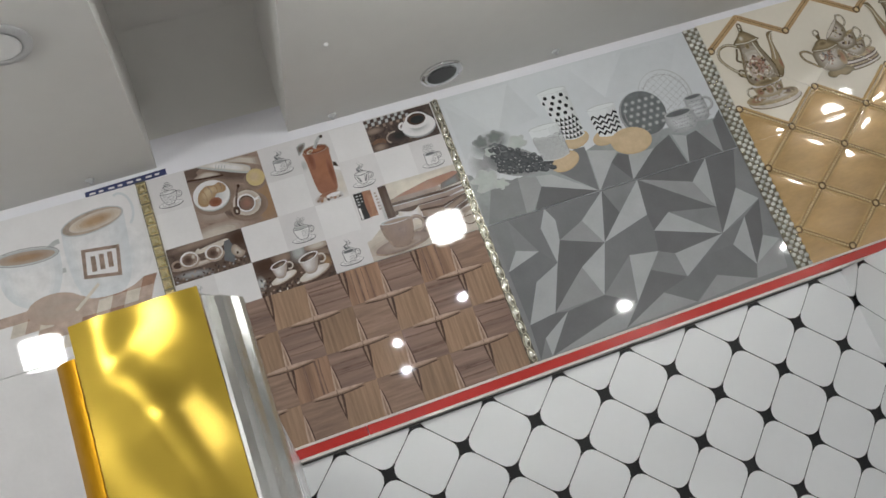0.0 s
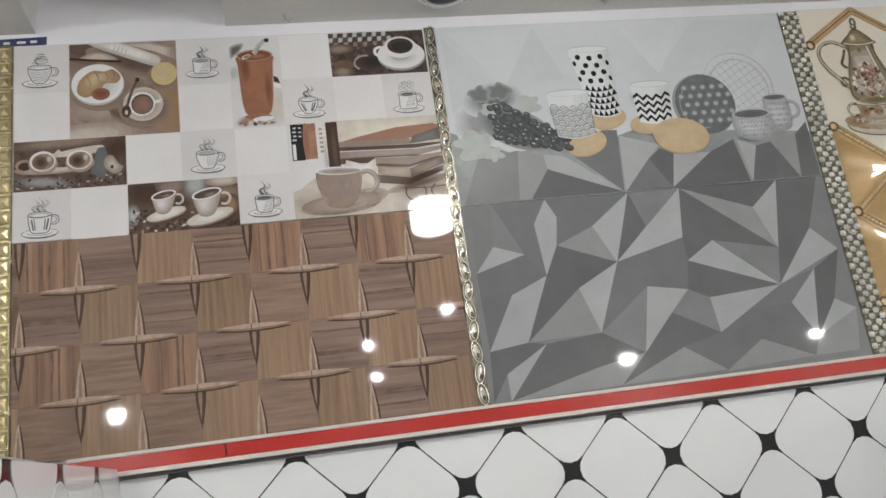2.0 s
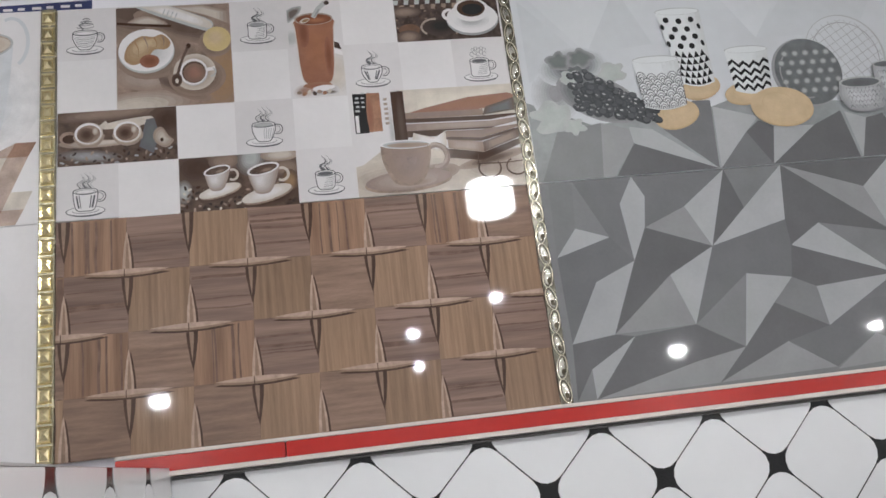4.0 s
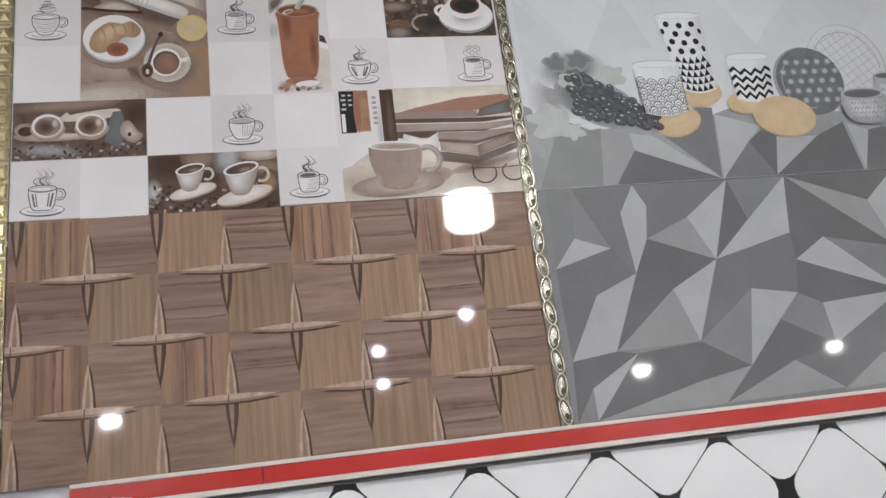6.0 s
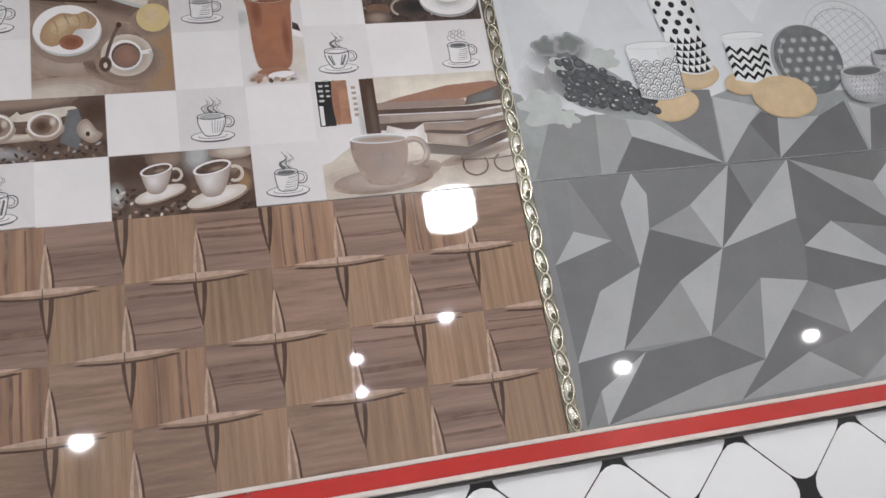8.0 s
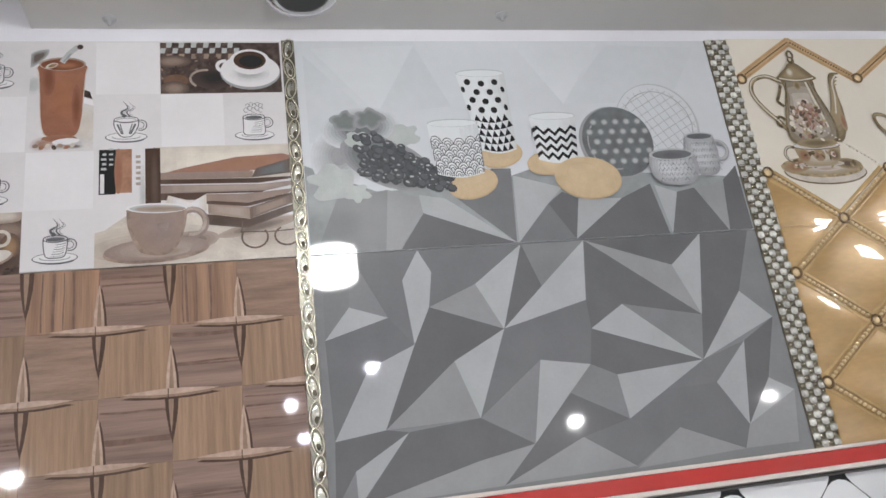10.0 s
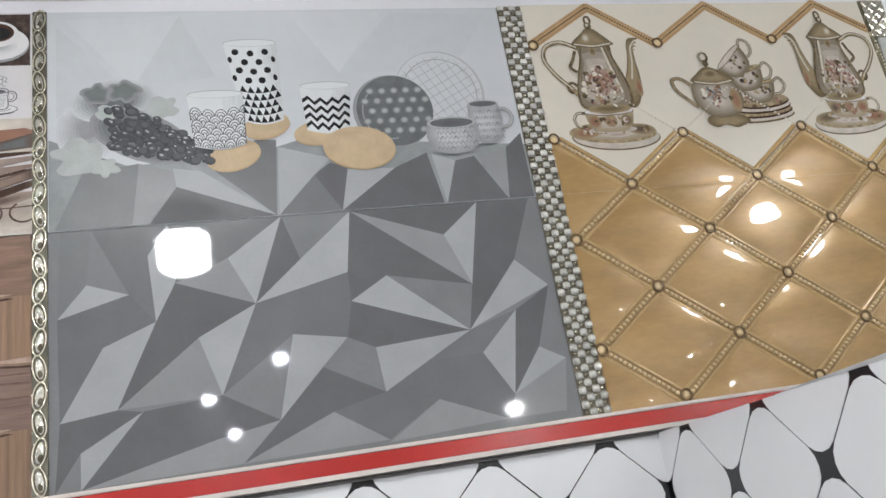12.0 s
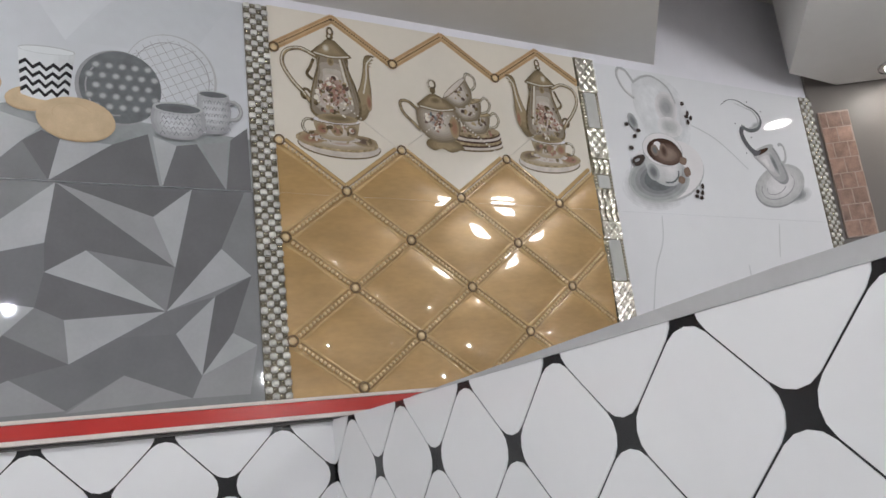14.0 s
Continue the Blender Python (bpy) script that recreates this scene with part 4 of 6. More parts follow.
def dots(q, at):
    for j in range(4):
        for i in range(4):
            u, v = (i + 0.5 * (j % 2)) / 3.5 + 0.05, 0.55 + 0.118 * j
            if 0.04 < u < 0.98:
                x, z = at(u, v)
                q.oval("black", x, z, 0.0046 * (0.6 if u > 0.85 or u < 0.1 else 1), 0.0048, 1, 10, 11)
    for j in range(5):
        for i in range(7):
            u, v, w = (i + 0.5 * (j % 2)) / 6, 0.02 + 0.092 * j, 0.5 / 6
            if u - w > -0.05 and u + w < 1.06:
                q.poly("black", [at(max(u - w, 0), v), at(min(u + w, 1), v), at(u, v + 0.088)], 1)


def zigzags(q, at):
    for j in range(4):
        v = 0.05 + 0.185 * j
        for i in range(8):
            a, b = i / 8, (i + 1) / 8
            za, zb = v + (0.115 if i % 2 else 0), v + (0 if i % 2 else 0.115)
            q.poly("black", [at(a, za), at(b, zb), at(b, zb + 0.085), at(a, za + 0.085)], 1)


cup_print(0.163, 0.232, 0.169, 0.231, 2.224, 2.150, scales, "print of a wide white cup with a fish-scale pattern", 22)
cup_print(0.212, 0.281, 0.232, 0.281, 2.300, 2.183, dots, "print of a tall white tumbler with dots and triangles")
cup_print(0.305, 0.372, 0.309, 0.364, 2.232, 2.166, zigzags, "print of a white cup with black zigzag bands")

# plates
q = Print("wire_plate_print", upper, "print of a pale round plate with a fine grid", base=2)
q.oval("silver", 0.494, 2.214, 0.063, 0.066, 0, n=36).oval("mist", 0.493, 2.215, 0.0605, 0.0635, 1, n=36).arc("grey", 0.494, 2.213, 0.052, 0.054, 0.0011, layer=2, n=36)
net = blend("silver", "grey", 0.375)
for k in range(-4, 5):
    h, d = math.sqrt(max(1 - (k / 4.8) ** 2, 0)) * 0.058, k * 0.0120
    for turn in (28, 118):
        c, s = math.cos(radians(turn)), math.sin(radians(turn))
        q.line(net, [(0.494 + c * d - s * h, 2.214 + s * d + c * h), (0.494 + c * d + s * h, 2.214 + s * d - c * h)], 0.0009, 3)
q.done()
q = Print("dotted_plate_print", upper, "print of a dark round plate with pale dots", base=7)
q.oval("grey", 0.425, 2.189, 0.054, 0.055, 0, n=36).oval("slate", 0.428, 2.190, 0.052, 0.053, 1, n=36).arc("grey", 0.420, 2.188, 0.036, 0.040, 0.002, 120, 280, 2)
for i in range(-4, 5):
    for j in range(-4, 5):
        dx, dz = (i + 0.5 * (j % 2)) * 0.0165, j * 0.0150
        if math.hypot(dx, dz) < 0.045:
            q.soft("silver", "slate", 0.430 + dx, 2.190 + dz, 0.0064, 0.0057, 2, 20, 3, 0.5, 8)
q.done()


def mug(cx, zt, zb, rt, rb, handle, base):
    q = Print("mug_print", upper, "print of a small grey stoneware mug", base=base)
    body = smooth([(cx - rt, zt), (cx - rt * 1.08, (zt + zb) / 2), (cx - rb, zb + 0.003), (cx, zb - 0.003), (cx + rb, zb + 0.003), (cx + rt * 1.08, (zt + zb) / 2), (cx + rt, zt)], 4, False)
    q.shade("mist", "grey", body, 0, 6, 0.30, (cx - rt * 0.2, (zt + zb) / 2))
    for i in range(9):
        for j in range(5):
            x, z = cx - rb * 0.95 + 0.235 * rb * i + 0.002 * (j % 2), zb + 0.004 + (zt - zb) * 0.17 * j
            q.line("grey" if (i + j) % 3 else "slate", [(x, z), (x + 0.003, z + 0.005), (x + 0.006, z)], 0.0008, 1)
    q.oval("silver", cx, zt, rt, rt * 0.26, 2).soft("ink", "slate", cx, zt - 0.0005, rt * 0.88, rt * 0.20, 3)
    if handle:
        q.arc("grey", cx + rt * 1.15, (zt + zb) / 2 + 0.006, 0.013, 0.014, 0.006, -110, 110, -2).arc("silver", cx + rt * 1.15, (zt + zb) / 2 + 0.007, 0.013, 0.014, 0.003, -110, 110, -1)
    q.done()


mug(0.550, 2.193, 2.135, 0.022, 0.018, True, 27)
mug(0.501, 2.166, 2.122, 0.034, 0.026, False, 33)

# ---- teapot tile (upper) and quilted tile (lower) ----
X0, X1 = 0.6375, 1.2295
quilt_mat = mat("quilted_gold_glaze", (0.45, 0.285, 0.115), 0.30, metal=0.12, vary=0.25, scale=8, coat=1.0, stretch=(1, 1, 3), spec=0.3)
chain_mat = mat("gold_bead_glaze", (0.80, 0.62, 0.36), 0.14, metal=0.10, vary=0.15, scale=50, coat=0.5)
teapots = tile("teapot_tile", "cream ceramic tile printed with antique teapots and cups", X0, X1, 2.0515, 2.356, INK["cream"])
quilt = tile("quilted_tile", "gold ceramic tile embossed with padded diamonds and beads", X0, X1, 1.7575, 2.0505, quilt_mat)
RX, RZ, RW, RH = 0.6425, 1.9845, 0.0998, 0.0743


def edge_z(x):
    """The zigzag edge where the padding ends."""
    f = ((x - RX) / RW) % 2
    return RZ + RH * (1 + abs(f - 1))


def padding(z0, z1, parent):
    """Padded diamonds as a height field between two heights."""
    bm = bmesh.new()
    step = 0.0030
    nx, nz = int((X1 - X0) / step), int((z1 - z0) / step)
    grid = {}
    for a in range(nx + 1):
        for b in range(nz + 1):
            x, z = X0 + (X1 - X0) * a / nx, z0 + (z1 - z0) * b / nz
            i, j = (x - RX) / RW, (z - RZ) / RH
            u, v = (i + j) / 2, (i - j) / 2
            h = math.tanh(2.4 * max(abs(math.sin(math.pi * u)) * abs(math.sin(math.pi * v)) - 0.06, 0.0))
            crease = 0.0005 * math.exp(-((j - 0.92) / 0.06) ** 2) * h
            grid[a, b] = (x, -0.0006 - 0.0030 * h + crease, z)
    verts = {}
    for a in range(nx):
        for b in range(nz):
            if (grid[a, b][2] + grid[a, b + 1][2]) / 2 > edge_z((grid[a, b][0] + grid[a + 1, b][0]) / 2):
                continue
            vs = []
            for k in ((a, b), (a + 1, b), (a + 1, b + 1), (a, b + 1)):
                if k not in verts:
                    verts[k] = bm.verts.new(grid[k])
                vs.append(verts[k])
            bm.faces.new(vs)
    return part("padding", bm, quilt_mat, parent, "glossy padded gold diamonds", smooth=True)


padding(1.7580, 2.0509, quilt)
padding(2.0511, 2.1360, teapots)


# darker colour for the groove: crevice shade round the beads, painted in
piping_groove = mat("piping_groove_shade", (0.26, 0.165, 0.075), 0.3, vary=0.25, scale=60)
piping_mat = mat("piping_glaze", (0.54, 0.37, 0.17), 0.22, metal=0.1, vary=0.2, scale=30, coat=0.35)


def bead_row(parent, a, b, gap=0.0066, r=0.0034):
    bm = bmesh.new()
    a, b = Vector(a), Vector(b)
    d = b - a
    n3 = Vector((-d.z, 0, d.x)).normalized()
    n = int(d.length / gap)
    for i in range(1, n):
        bmesh.ops.create_icosphere(bm, subdivisions=1, radius=r, matrix=Matrix.Translation(a + d * (i / n)))
    chain = part("bead_chain", bm, chain_mat, parent, smooth=True)
    bm = bmesh.new()
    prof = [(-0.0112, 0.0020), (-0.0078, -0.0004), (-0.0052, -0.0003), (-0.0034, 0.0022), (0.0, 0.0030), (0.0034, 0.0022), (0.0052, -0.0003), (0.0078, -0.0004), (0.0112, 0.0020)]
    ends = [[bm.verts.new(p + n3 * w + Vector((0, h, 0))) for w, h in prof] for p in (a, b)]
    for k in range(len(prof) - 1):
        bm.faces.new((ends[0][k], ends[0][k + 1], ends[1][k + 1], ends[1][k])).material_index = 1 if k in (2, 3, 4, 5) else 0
    bmesh.ops.recalc_face_normals(bm, faces=bm.faces[:])
    if bm.faces[:][1].normal.y > 0:
        bmesh.ops.reverse_faces(bm, faces=bm.faces[:])
    part("piping", bm, [piping_mat, piping_groove], chain, "lighter glazed piping with crevice shade coloured into its groove", smooth=True)
    return chain


ring_bm = bmesh.new()
for i in range(16):
    a, b = 2 * math.pi * i / 16, 2 * math.pi * (i + 1) / 16
    for k in range(6):
        c, d = 2 * math.pi * k / 6, 2 * math.pi * (k + 1) / 6
        pt = lambda e, f: ring_bm.verts.new(((0.0074 + 0.0015 * math.cos(f)) * math.cos(e), -0.0022 + 0.0016 * math.sin(f), (0.0074 + 0.0015 * math.cos(f)) * math.sin(e)))
        ring_bm.faces.new((pt(a, c), pt(b, c), pt(b, d), pt(a, d)))
bmesh.ops.remove_doubles(ring_bm, verts=ring_bm.verts[:], dist=1e-5)
bmesh.ops.create_uvsphere(ring_bm, u_segments=12, v_segments=6, radius=0.0053, matrix=Matrix.Translation((0, -0.0014, 0)) @ Matrix.Diagonal((1, 0.6, 1, 1)))
bmesh.ops.recalc_face_normals(ring_bm, faces=ring_bm.faces[:])
rivet_mesh = bpy.data.meshes.new("rivet")
ring_bm.to_mesh(rivet_mesh)
ring_bm.free()
cream_bead = mat("cream_bead_glaze", (0.78, 0.73, 0.65), 0.08, vary=0.05, scale=40)
rivet_mat = mat("rivet_glaze", (0.32, 0.22, 0.12), 0.15, metal=0.6, vary=0.15, scale=60, coat=0.5)
rivet_mesh.materials.append(rivet_mat)
rivet_mesh.materials.append(chain_mat)
for p in rivet_mesh.polygons:
    p.use_smooth = True
    p.material_index = 1 if math.hypot(p.center.x, p.center.z) < 0.0055 else 0


def rivet(parent, x, z):
    ob = new("rivet", rivet_mesh)
    ob.parent = parent
    ob.location = (x, -0.0012, z)


for j in range(-3, 3):
    for i in range(0, 7):
        x, z = RX + RW * i, RZ + RH * j
        if (i + j) % 2 or x > X1 + 0.03:
            continue
        owner = quilt if z < 2.05 else teapots
        if z > 1.759 and z < 2.14 and x < X1 - 0.003:
            rivet(owner, min(max(x, X0 + 0.004), X1 - 0.004), max(z, 1.7655))
        for di in (-1, 1):
            x2, z2 = x + di * RW, z + RH
            if z2 > 2.14:
                continue
            a, b = Vector((x, -0.0020, z)), Vector((x2, -0.0020, z2))
            lo, hi = 0.0, 1.0
            for lim, sign in ((X0 + 0.003, 1), (X1 - 0.003, -1)):
                d = b.x - a.x
                t = (lim - a.x) / d
                if 0 < t < 1:
                    if (d > 0) == (sign > 0):
                        lo = max(lo, t)
                    else:
                        hi = min(hi, t)
                elif (a.x - lim) * sign < 0 and (b.x - lim) * sign < 0:
                    hi = lo
            t = (1.7605 - a.z) / (b.z - a.z)
            if 0 < t < 1:
                lo = max(lo, t)
            if hi - lo > 0.1:
                bead_row(owner, a.lerp(b, lo + 0.05 * (lo == 0)), a.lerp(b, hi - 0.05 * (hi == 1)))

# colourless beads that carry the diamond pattern on over the cream field
for k in (2, 4):
    for dx in (-RW, RW):
        xa, za = RX + RW * k, RZ + RH * 2
        bm = bmesh.new()
        for i in range(2, 20):
            bmesh.ops.create_icosphere(bm, subdivisions=1, radius=0.0017, matrix=Matrix.Translation((xa + dx * i / 20, -0.0008, za + RH * i / 20)))
        part("relief_beads", bm, cream_bead, teapots, "cream relief beads", smooth=True)

# upper zigzag cord
zig = [(X0 + 0.0015, 2.2840), (RX + RW, 2.350), (RX + 2 * RW, 2.2835), (RX + 3 * RW, 2.3515), (RX + 4 * RW, 2.2855), (RX + 5 * RW, 2.3525), (X1 - 0.0015, 2.302)]
for a, b in zip(zig, zig[1:]):
    q = Print("zigzag_band", teapots, "orange-brown zigzag cord print", base=1)
    q.line("orange_band", [a, b], 0.0150, 0).line("tan", [a, b], 0.0115, 0.5).line("orange_band", [a, b], 0.0075, 1)
    q.done()
    bm = bmesh.new()
    va, vb = Vector((a[0], -0.0012, a[1])), Vector((b[0], -0.0012, b[1]))
    n = int((vb - va).length / 0.0044)
    for i in range(1, n):
        bmesh.ops.create_icosphere(bm, subdivisions=1, radius=0.0015, matrix=Matrix.Translation(va.lerp(vb, i / n)))
    part("bead_chain", bm, rivet_mat, teapots, smooth=True)
for x, z in zig[0:6:2]:
    rivet(teapots, max(x, X0 + 0.006), z)


def speckle(q, cx, cz, rx, rz, n, seed, layer, inks=("olive", "bronze", "rose", "olive", "ivory")):
    r = random.Random(seed)
    for i in range(n):
        a, d = r.uniform(0, 6.28), math.sqrt(r.random())
        q.oval(inks[i % len(inks)], cx + rx * d * math.cos(a), cz + rz * d * math.sin(a), r.uniform(0.015, 0.05), r.uniform(0.012, 0.045), layer + 0.02 * i, r.uniform(0, 180), 7)


def flowers(q, cx, cz, rx, rz, n, seed, layer):
    """Small painted blossoms with leaves."""
    r = random.Random(seed)
    for i in range(n):
        a, d = r.uniform(0, 6.28), math.sqrt(r.random())
        x, z, w = cx + rx * d * math.cos(a), cz + rz * d * math.sin(a), r.uniform(0.035, 0.06)
        for k in range(5):
            q.oval("rose" if k % 2 else "check_pale", x + w * 0.7 * math.cos(1.26 * k), z + w * 0.7 * math.sin(1.26 * k), w * 0.5, w * 0.42, layer + 0.03 * i, 72 * k, 7)
        q.oval("olive", x, z, w * 0.32, w * 0.32, layer + 0.03 * i + 0.01, n=7)
        q.line("olive", [(x, z), (x + w * 1.8 * math.cos(a), z - w * 1.6)], 0.014, layer + 0.02 * i)


def saucer_cup(q, cz, seed):
    """A gilt cup on a pale saucer with brown fields."""
    q.oval("olive", 0.03, cz - 0.190, 0.68, 0.205, 0, -2, 34).oval("ivory", 0.03, cz - 0.176, 0.665, 0.195, 0.5, -2, 34).oval("bronze", 0.0, cz - 0.115, 0.675, 0.165, 1, -2, 34).soft("ivory", "bronze", 0.0, cz - 0.105, 0.61, 0.135, 1.4, -2, 6, 0.35)
    q.soft("tea", "bronze", -0.40, cz - 0.09, 0.24, 0.095, 2, 8).soft("umber", "bronze", 0.44, cz - 0.08, 0.22, 0.085, 2, -6).soft("check_pale", "ivory", 0.06, cz - 0.15, 0.22, 0.035, 2)
    speckle(q, 0, cz - 0.09, 0.56, 0.07, 22, seed, 2.6)
    q.soft("umber", "ivory", 0.0, cz - 0.07, 0.38, 0.05, 2.9)
    q.shade("ivory", "bronze", smooth([(-0.38, cz + 0.22), (-0.34, cz + 0.04), (-0.20, cz - 0.09), (0.20, cz - 0.09), (0.34, cz + 0.04), (0.38, cz + 0.22)], 4, False), 4, 5, 0.35, (0.02, cz + 0.08))
    for x, ink in ((-0.25, "tea"), (0.25, "umber"), (0.0, "rose")):
        q.soft(ink, "bronze", x, cz + 0.07, 0.10, 0.10, 4.5)
    speckle(q, 0, cz + 0.06, 0.28, 0.10, 16, seed + 1, 5.0)
    q.oval("olive", 0, cz + 0.22, 0.39, 0.065, 5.6, n=26).oval("white", 0, cz + 0.225, 0.375, 0.056, 5.8, n=26).oval("ivory", 0.02, cz + 0.215, 0.32, 0.040, 6, n=24).oval("umber", 0.05, cz + 0.212, 0.17, 0.020, 6.3, n=16)
    q.arc("olive", -0.44, cz + 0.10, 0.11, 0.115, 0.045, 60, 300, 4).arc("glint", -0.445, cz + 0.105, 0.105, 0.11, 0.018, 80, 260, 4.4)


def teapot(cx, cz, s, flip, seed):
    """An antique coffee pot with a gilt spout and handle, on its cup and saucer."""
    q = Print("teapot_print", teapots, "print of an ornate gilt coffee pot on a cup", (cx, cz), s, flip, base=4)
    saucer_cup(q, -0.72, seed)
    bow = smooth([(-0.26, 0.56), (-0.50, 0.66), (-0.74, 0.58), (-0.80, 0.36), (-0.66, 0.10), (-0.50, -0.08), (-0.40, -0.22)], 6, False)
    q.line("olive", bow, 0.070, 6.6).line("bronze", bow, 0.044, 6.9).line("glint", [(x - 0.008, z + 0.010) for x, z in bow[:-4]], 0.018, 7.1)
    q.line("olive", smooth([(-0.30, 0.50), (-0.36, 0.36), (-0.42, 0.24), (-0.34, 0.16)], 4, False), 0.05, 6.6).arc("olive", -0.46, -0.10, 0.07, 0.08, 0.045, 20, 260, 6.7)
    q.shade("bronze", "olive", smooth([(0.20, -0.30), (0.40, 0.04), (0.50, 0.34), (0.55, 0.62), (0.62, 0.71), (0.76, 0.70), (0.66, 0.62), (0.63, 0.34), (0.64, 0.06), (0.60, -0.22), (0.44, -0.46)]), 6.6, 4, 0.6)
    q.line("glint", smooth([(0.50, 0.02), (0.57, 0.30), (0.60, 0.54), (0.70, 0.67)], 5, False), 0.024, 7.2).soft("tea", "bronze", 0.58, -0.12, 0.05, 0.16, 7.2)
    body = smooth([(-0.22, 0.62), (-0.25, 0.40), (-0.34, 0.10), (-0.41, -0.20), (-0.36, -0.44), (0.0, -0.54), (0.38, -0.44), (0.44, -0.20), (0.38, 0.10), (0.28, 0.40), (0.24, 0.62)], 4)
    q.shade("ivory", "olive", body, 7.4, 8, 0.40, (-0.04, 0.02))
    for x0, x1, w in ((0.17, 0.34, 0.030), (0.22, 0.40, 0.022), (-0.20, -0.35, 0.026)):
        q.line("olive", smooth([(x0, 0.56), ((x0 + x1) / 2, 0.16), (x1, -0.30)], 4, False), w, 8.4, True)
    q.line("glint", smooth([(0.14, 0.55), (0.20, 0.22), (0.29, -0.20)], 4, False), 0.035, 8.6).soft("olive", "bronze", -0.02, 0.50, 0.055, 0.075, 8.6).soft("olive", "bronze", 0.02, -0.46, 0.34, 0.07, 8.4)
    q.soft("rose", "check_pale", 0.04, 0.00, 0.15, 0.20, 8.8).soft("check_pale", "ivory", -0.14, -0.16, 0.16, 0.14, 8.8)
    speckle(q, -0.02, -0.12, 0.32, 0.34, 90, seed + 3, 9.4, ("olive", "rose", "umber", "cream", "bronze"))
    flowers(q, -0.02, -0.02, 0.19, 0.26, 8, seed + 5, 10.2)
    q.shade("bronze", "olive", smooth([(-0.32, 0.60), (-0.28, 0.68), (-0.14, 0.80), (-0.06, 0.88), (0.06, 0.88), (0.16, 0.80), (0.28, 0.68), (0.33, 0.60), (0.0, 0.55)]), 11, 5, 0.4, (-0.05, 0.70)).line("glint", smooth([(-0.28, 0.62), (0.0, 0.58), (0.29, 0.62)], 4, False), 0.022, 12).soft("glint", "bronze", -0.08, 0.72, 0.06, 0.07, 12)
    q.oval("olive", 0, 0.93, 0.060, 0.06, 12).oval("glint", -0.01, 0.94, 0.022, 0.028, 13).arc("olive", 0.01, 1.02, 0.045, 0.07, 0.035, -60, 250, 12)
    return q.done()


teapot(0.736, 2.223, 0.1000, 1, 11)
teapot(1.140, 2.226, 0.1000, -1, 23)
q = Print("sugar_bowl_print", teapots, "print of a gilt sugar bowl with stacked cups", (0.946, 2.197), 0.091, 1, base=4)
# stacked plates
for k in range(4):
    q.oval("espresso" if k else "olive", 0.42 + 0.02 * k, -0.47 + 0.085 * k, 0.62 - 0.03 * k, 0.13, 0.5 * k, 3, 30).oval("ivory" if k % 2 == 0 else "bronze", 0.42 + 0.02 * k, -0.445 + 0.085 * k, 0.61 - 0.03 * k, 0.12, 0.5 * k + 0.25, 3, 30)
q.soft("check_pale", "bronze", 0.46, -0.17, 0.50, 0.09, 2.4, 3)
speckle(q, 0.46, -0.20, 0.46, 0.10, 24, 4, 3)
# three stacked cups, the top one tipped
for n, (cx, cz, t) in enumerate(((0.50, -0.02, 4), (0.36, 0.22, 12), (0.22, 0.52, 42))):
    c, w = math.cos(radians(t)), math.sin(radians(t))
    R = lambda pts: [(cx + c * x - w * z, cz + w * x + c * z) for x, z in pts]
    lay = 3.8 + 1.3 * n
    q.shade("ivory", "olive", R(smooth([(-0.36, 0.18), (-0.32, -0.02), (-0.16, -0.20), (0.14, -0.20), (0.28, -0.04), (0.34, 0.18)], 4, False)), lay, 5, 0.45, R([(-0.06, 0.04)])[0])
    speckle(q, cx - 0.02, cz + 0.02, 0.22, 0.12, 16, 40 + n, lay + 0.5, ("olive", "bronze", "umber", "ivory"))
    q.oval("olive", *R([(0, 0.18)])[0], 0.355, 0.060, lay + 0.9, t, 26).oval("ivory" if n == 2 else "bronze", *R([(0, 0.182)])[0], 0.335, 0.046, lay + 1.0, t, 26)
    ear = R(smooth([(0.30, 0.14), (0.44, 0.22), (0.52, 0.08), (0.42, -0.06), (0.28, -0.08)], 4, False))
    q.line("olive", ear, 0.050, lay + 0.2).line("glint", ear, 0.016, lay + 0.4)
# sugar bowl
ear = smooth([(-0.72, 0.12), (-0.90, 0.26), (-1.06, 0.24), (-1.02, 0.04), (-0.84, -0.14), (-0.72, -0.26)], 5, False)
q.line("olive", ear, 0.060, 8).line("bronze", ear, 0.032, 8.2)
q.shade("ivory", "olive", smooth([(-0.70, 0.18), (-0.76, 0.0), (-0.72, -0.24), (-0.54, -0.42), (-0.30, -0.48), (-0.02, -0.42), (0.12, -0.24), (0.14, 0.0), (0.04, 0.18), (-0.3, 0.24)]), 8.4, 7, 0.4, (-0.34, -0.08))
q.shade("bronze", "olive", smooth([(-0.52, -0.42), (-0.62, -0.54), (-0.48, -0.64), (-0.30, -0.60), (-0.12, -0.66), (0.08, -0.60), (0.16, -0.54), (-0.04, -0.42)]), 8.2, 4, 0.5)
q.soft("rust", "bronze", 0.0, -0.16, 0.10, 0.22, 9.1).soft("slate", "ivory", -0.36, -0.06, 0.18, 0.14, 9.1)
speckle(q, -0.34, -0.08, 0.28, 0.20, 34, 31, 9.7, ("olive", "slate", "rose", "cream", "umber"))
flowers(q, -0.34, -0.06, 0.16, 0.12, 5, 8, 10.4)
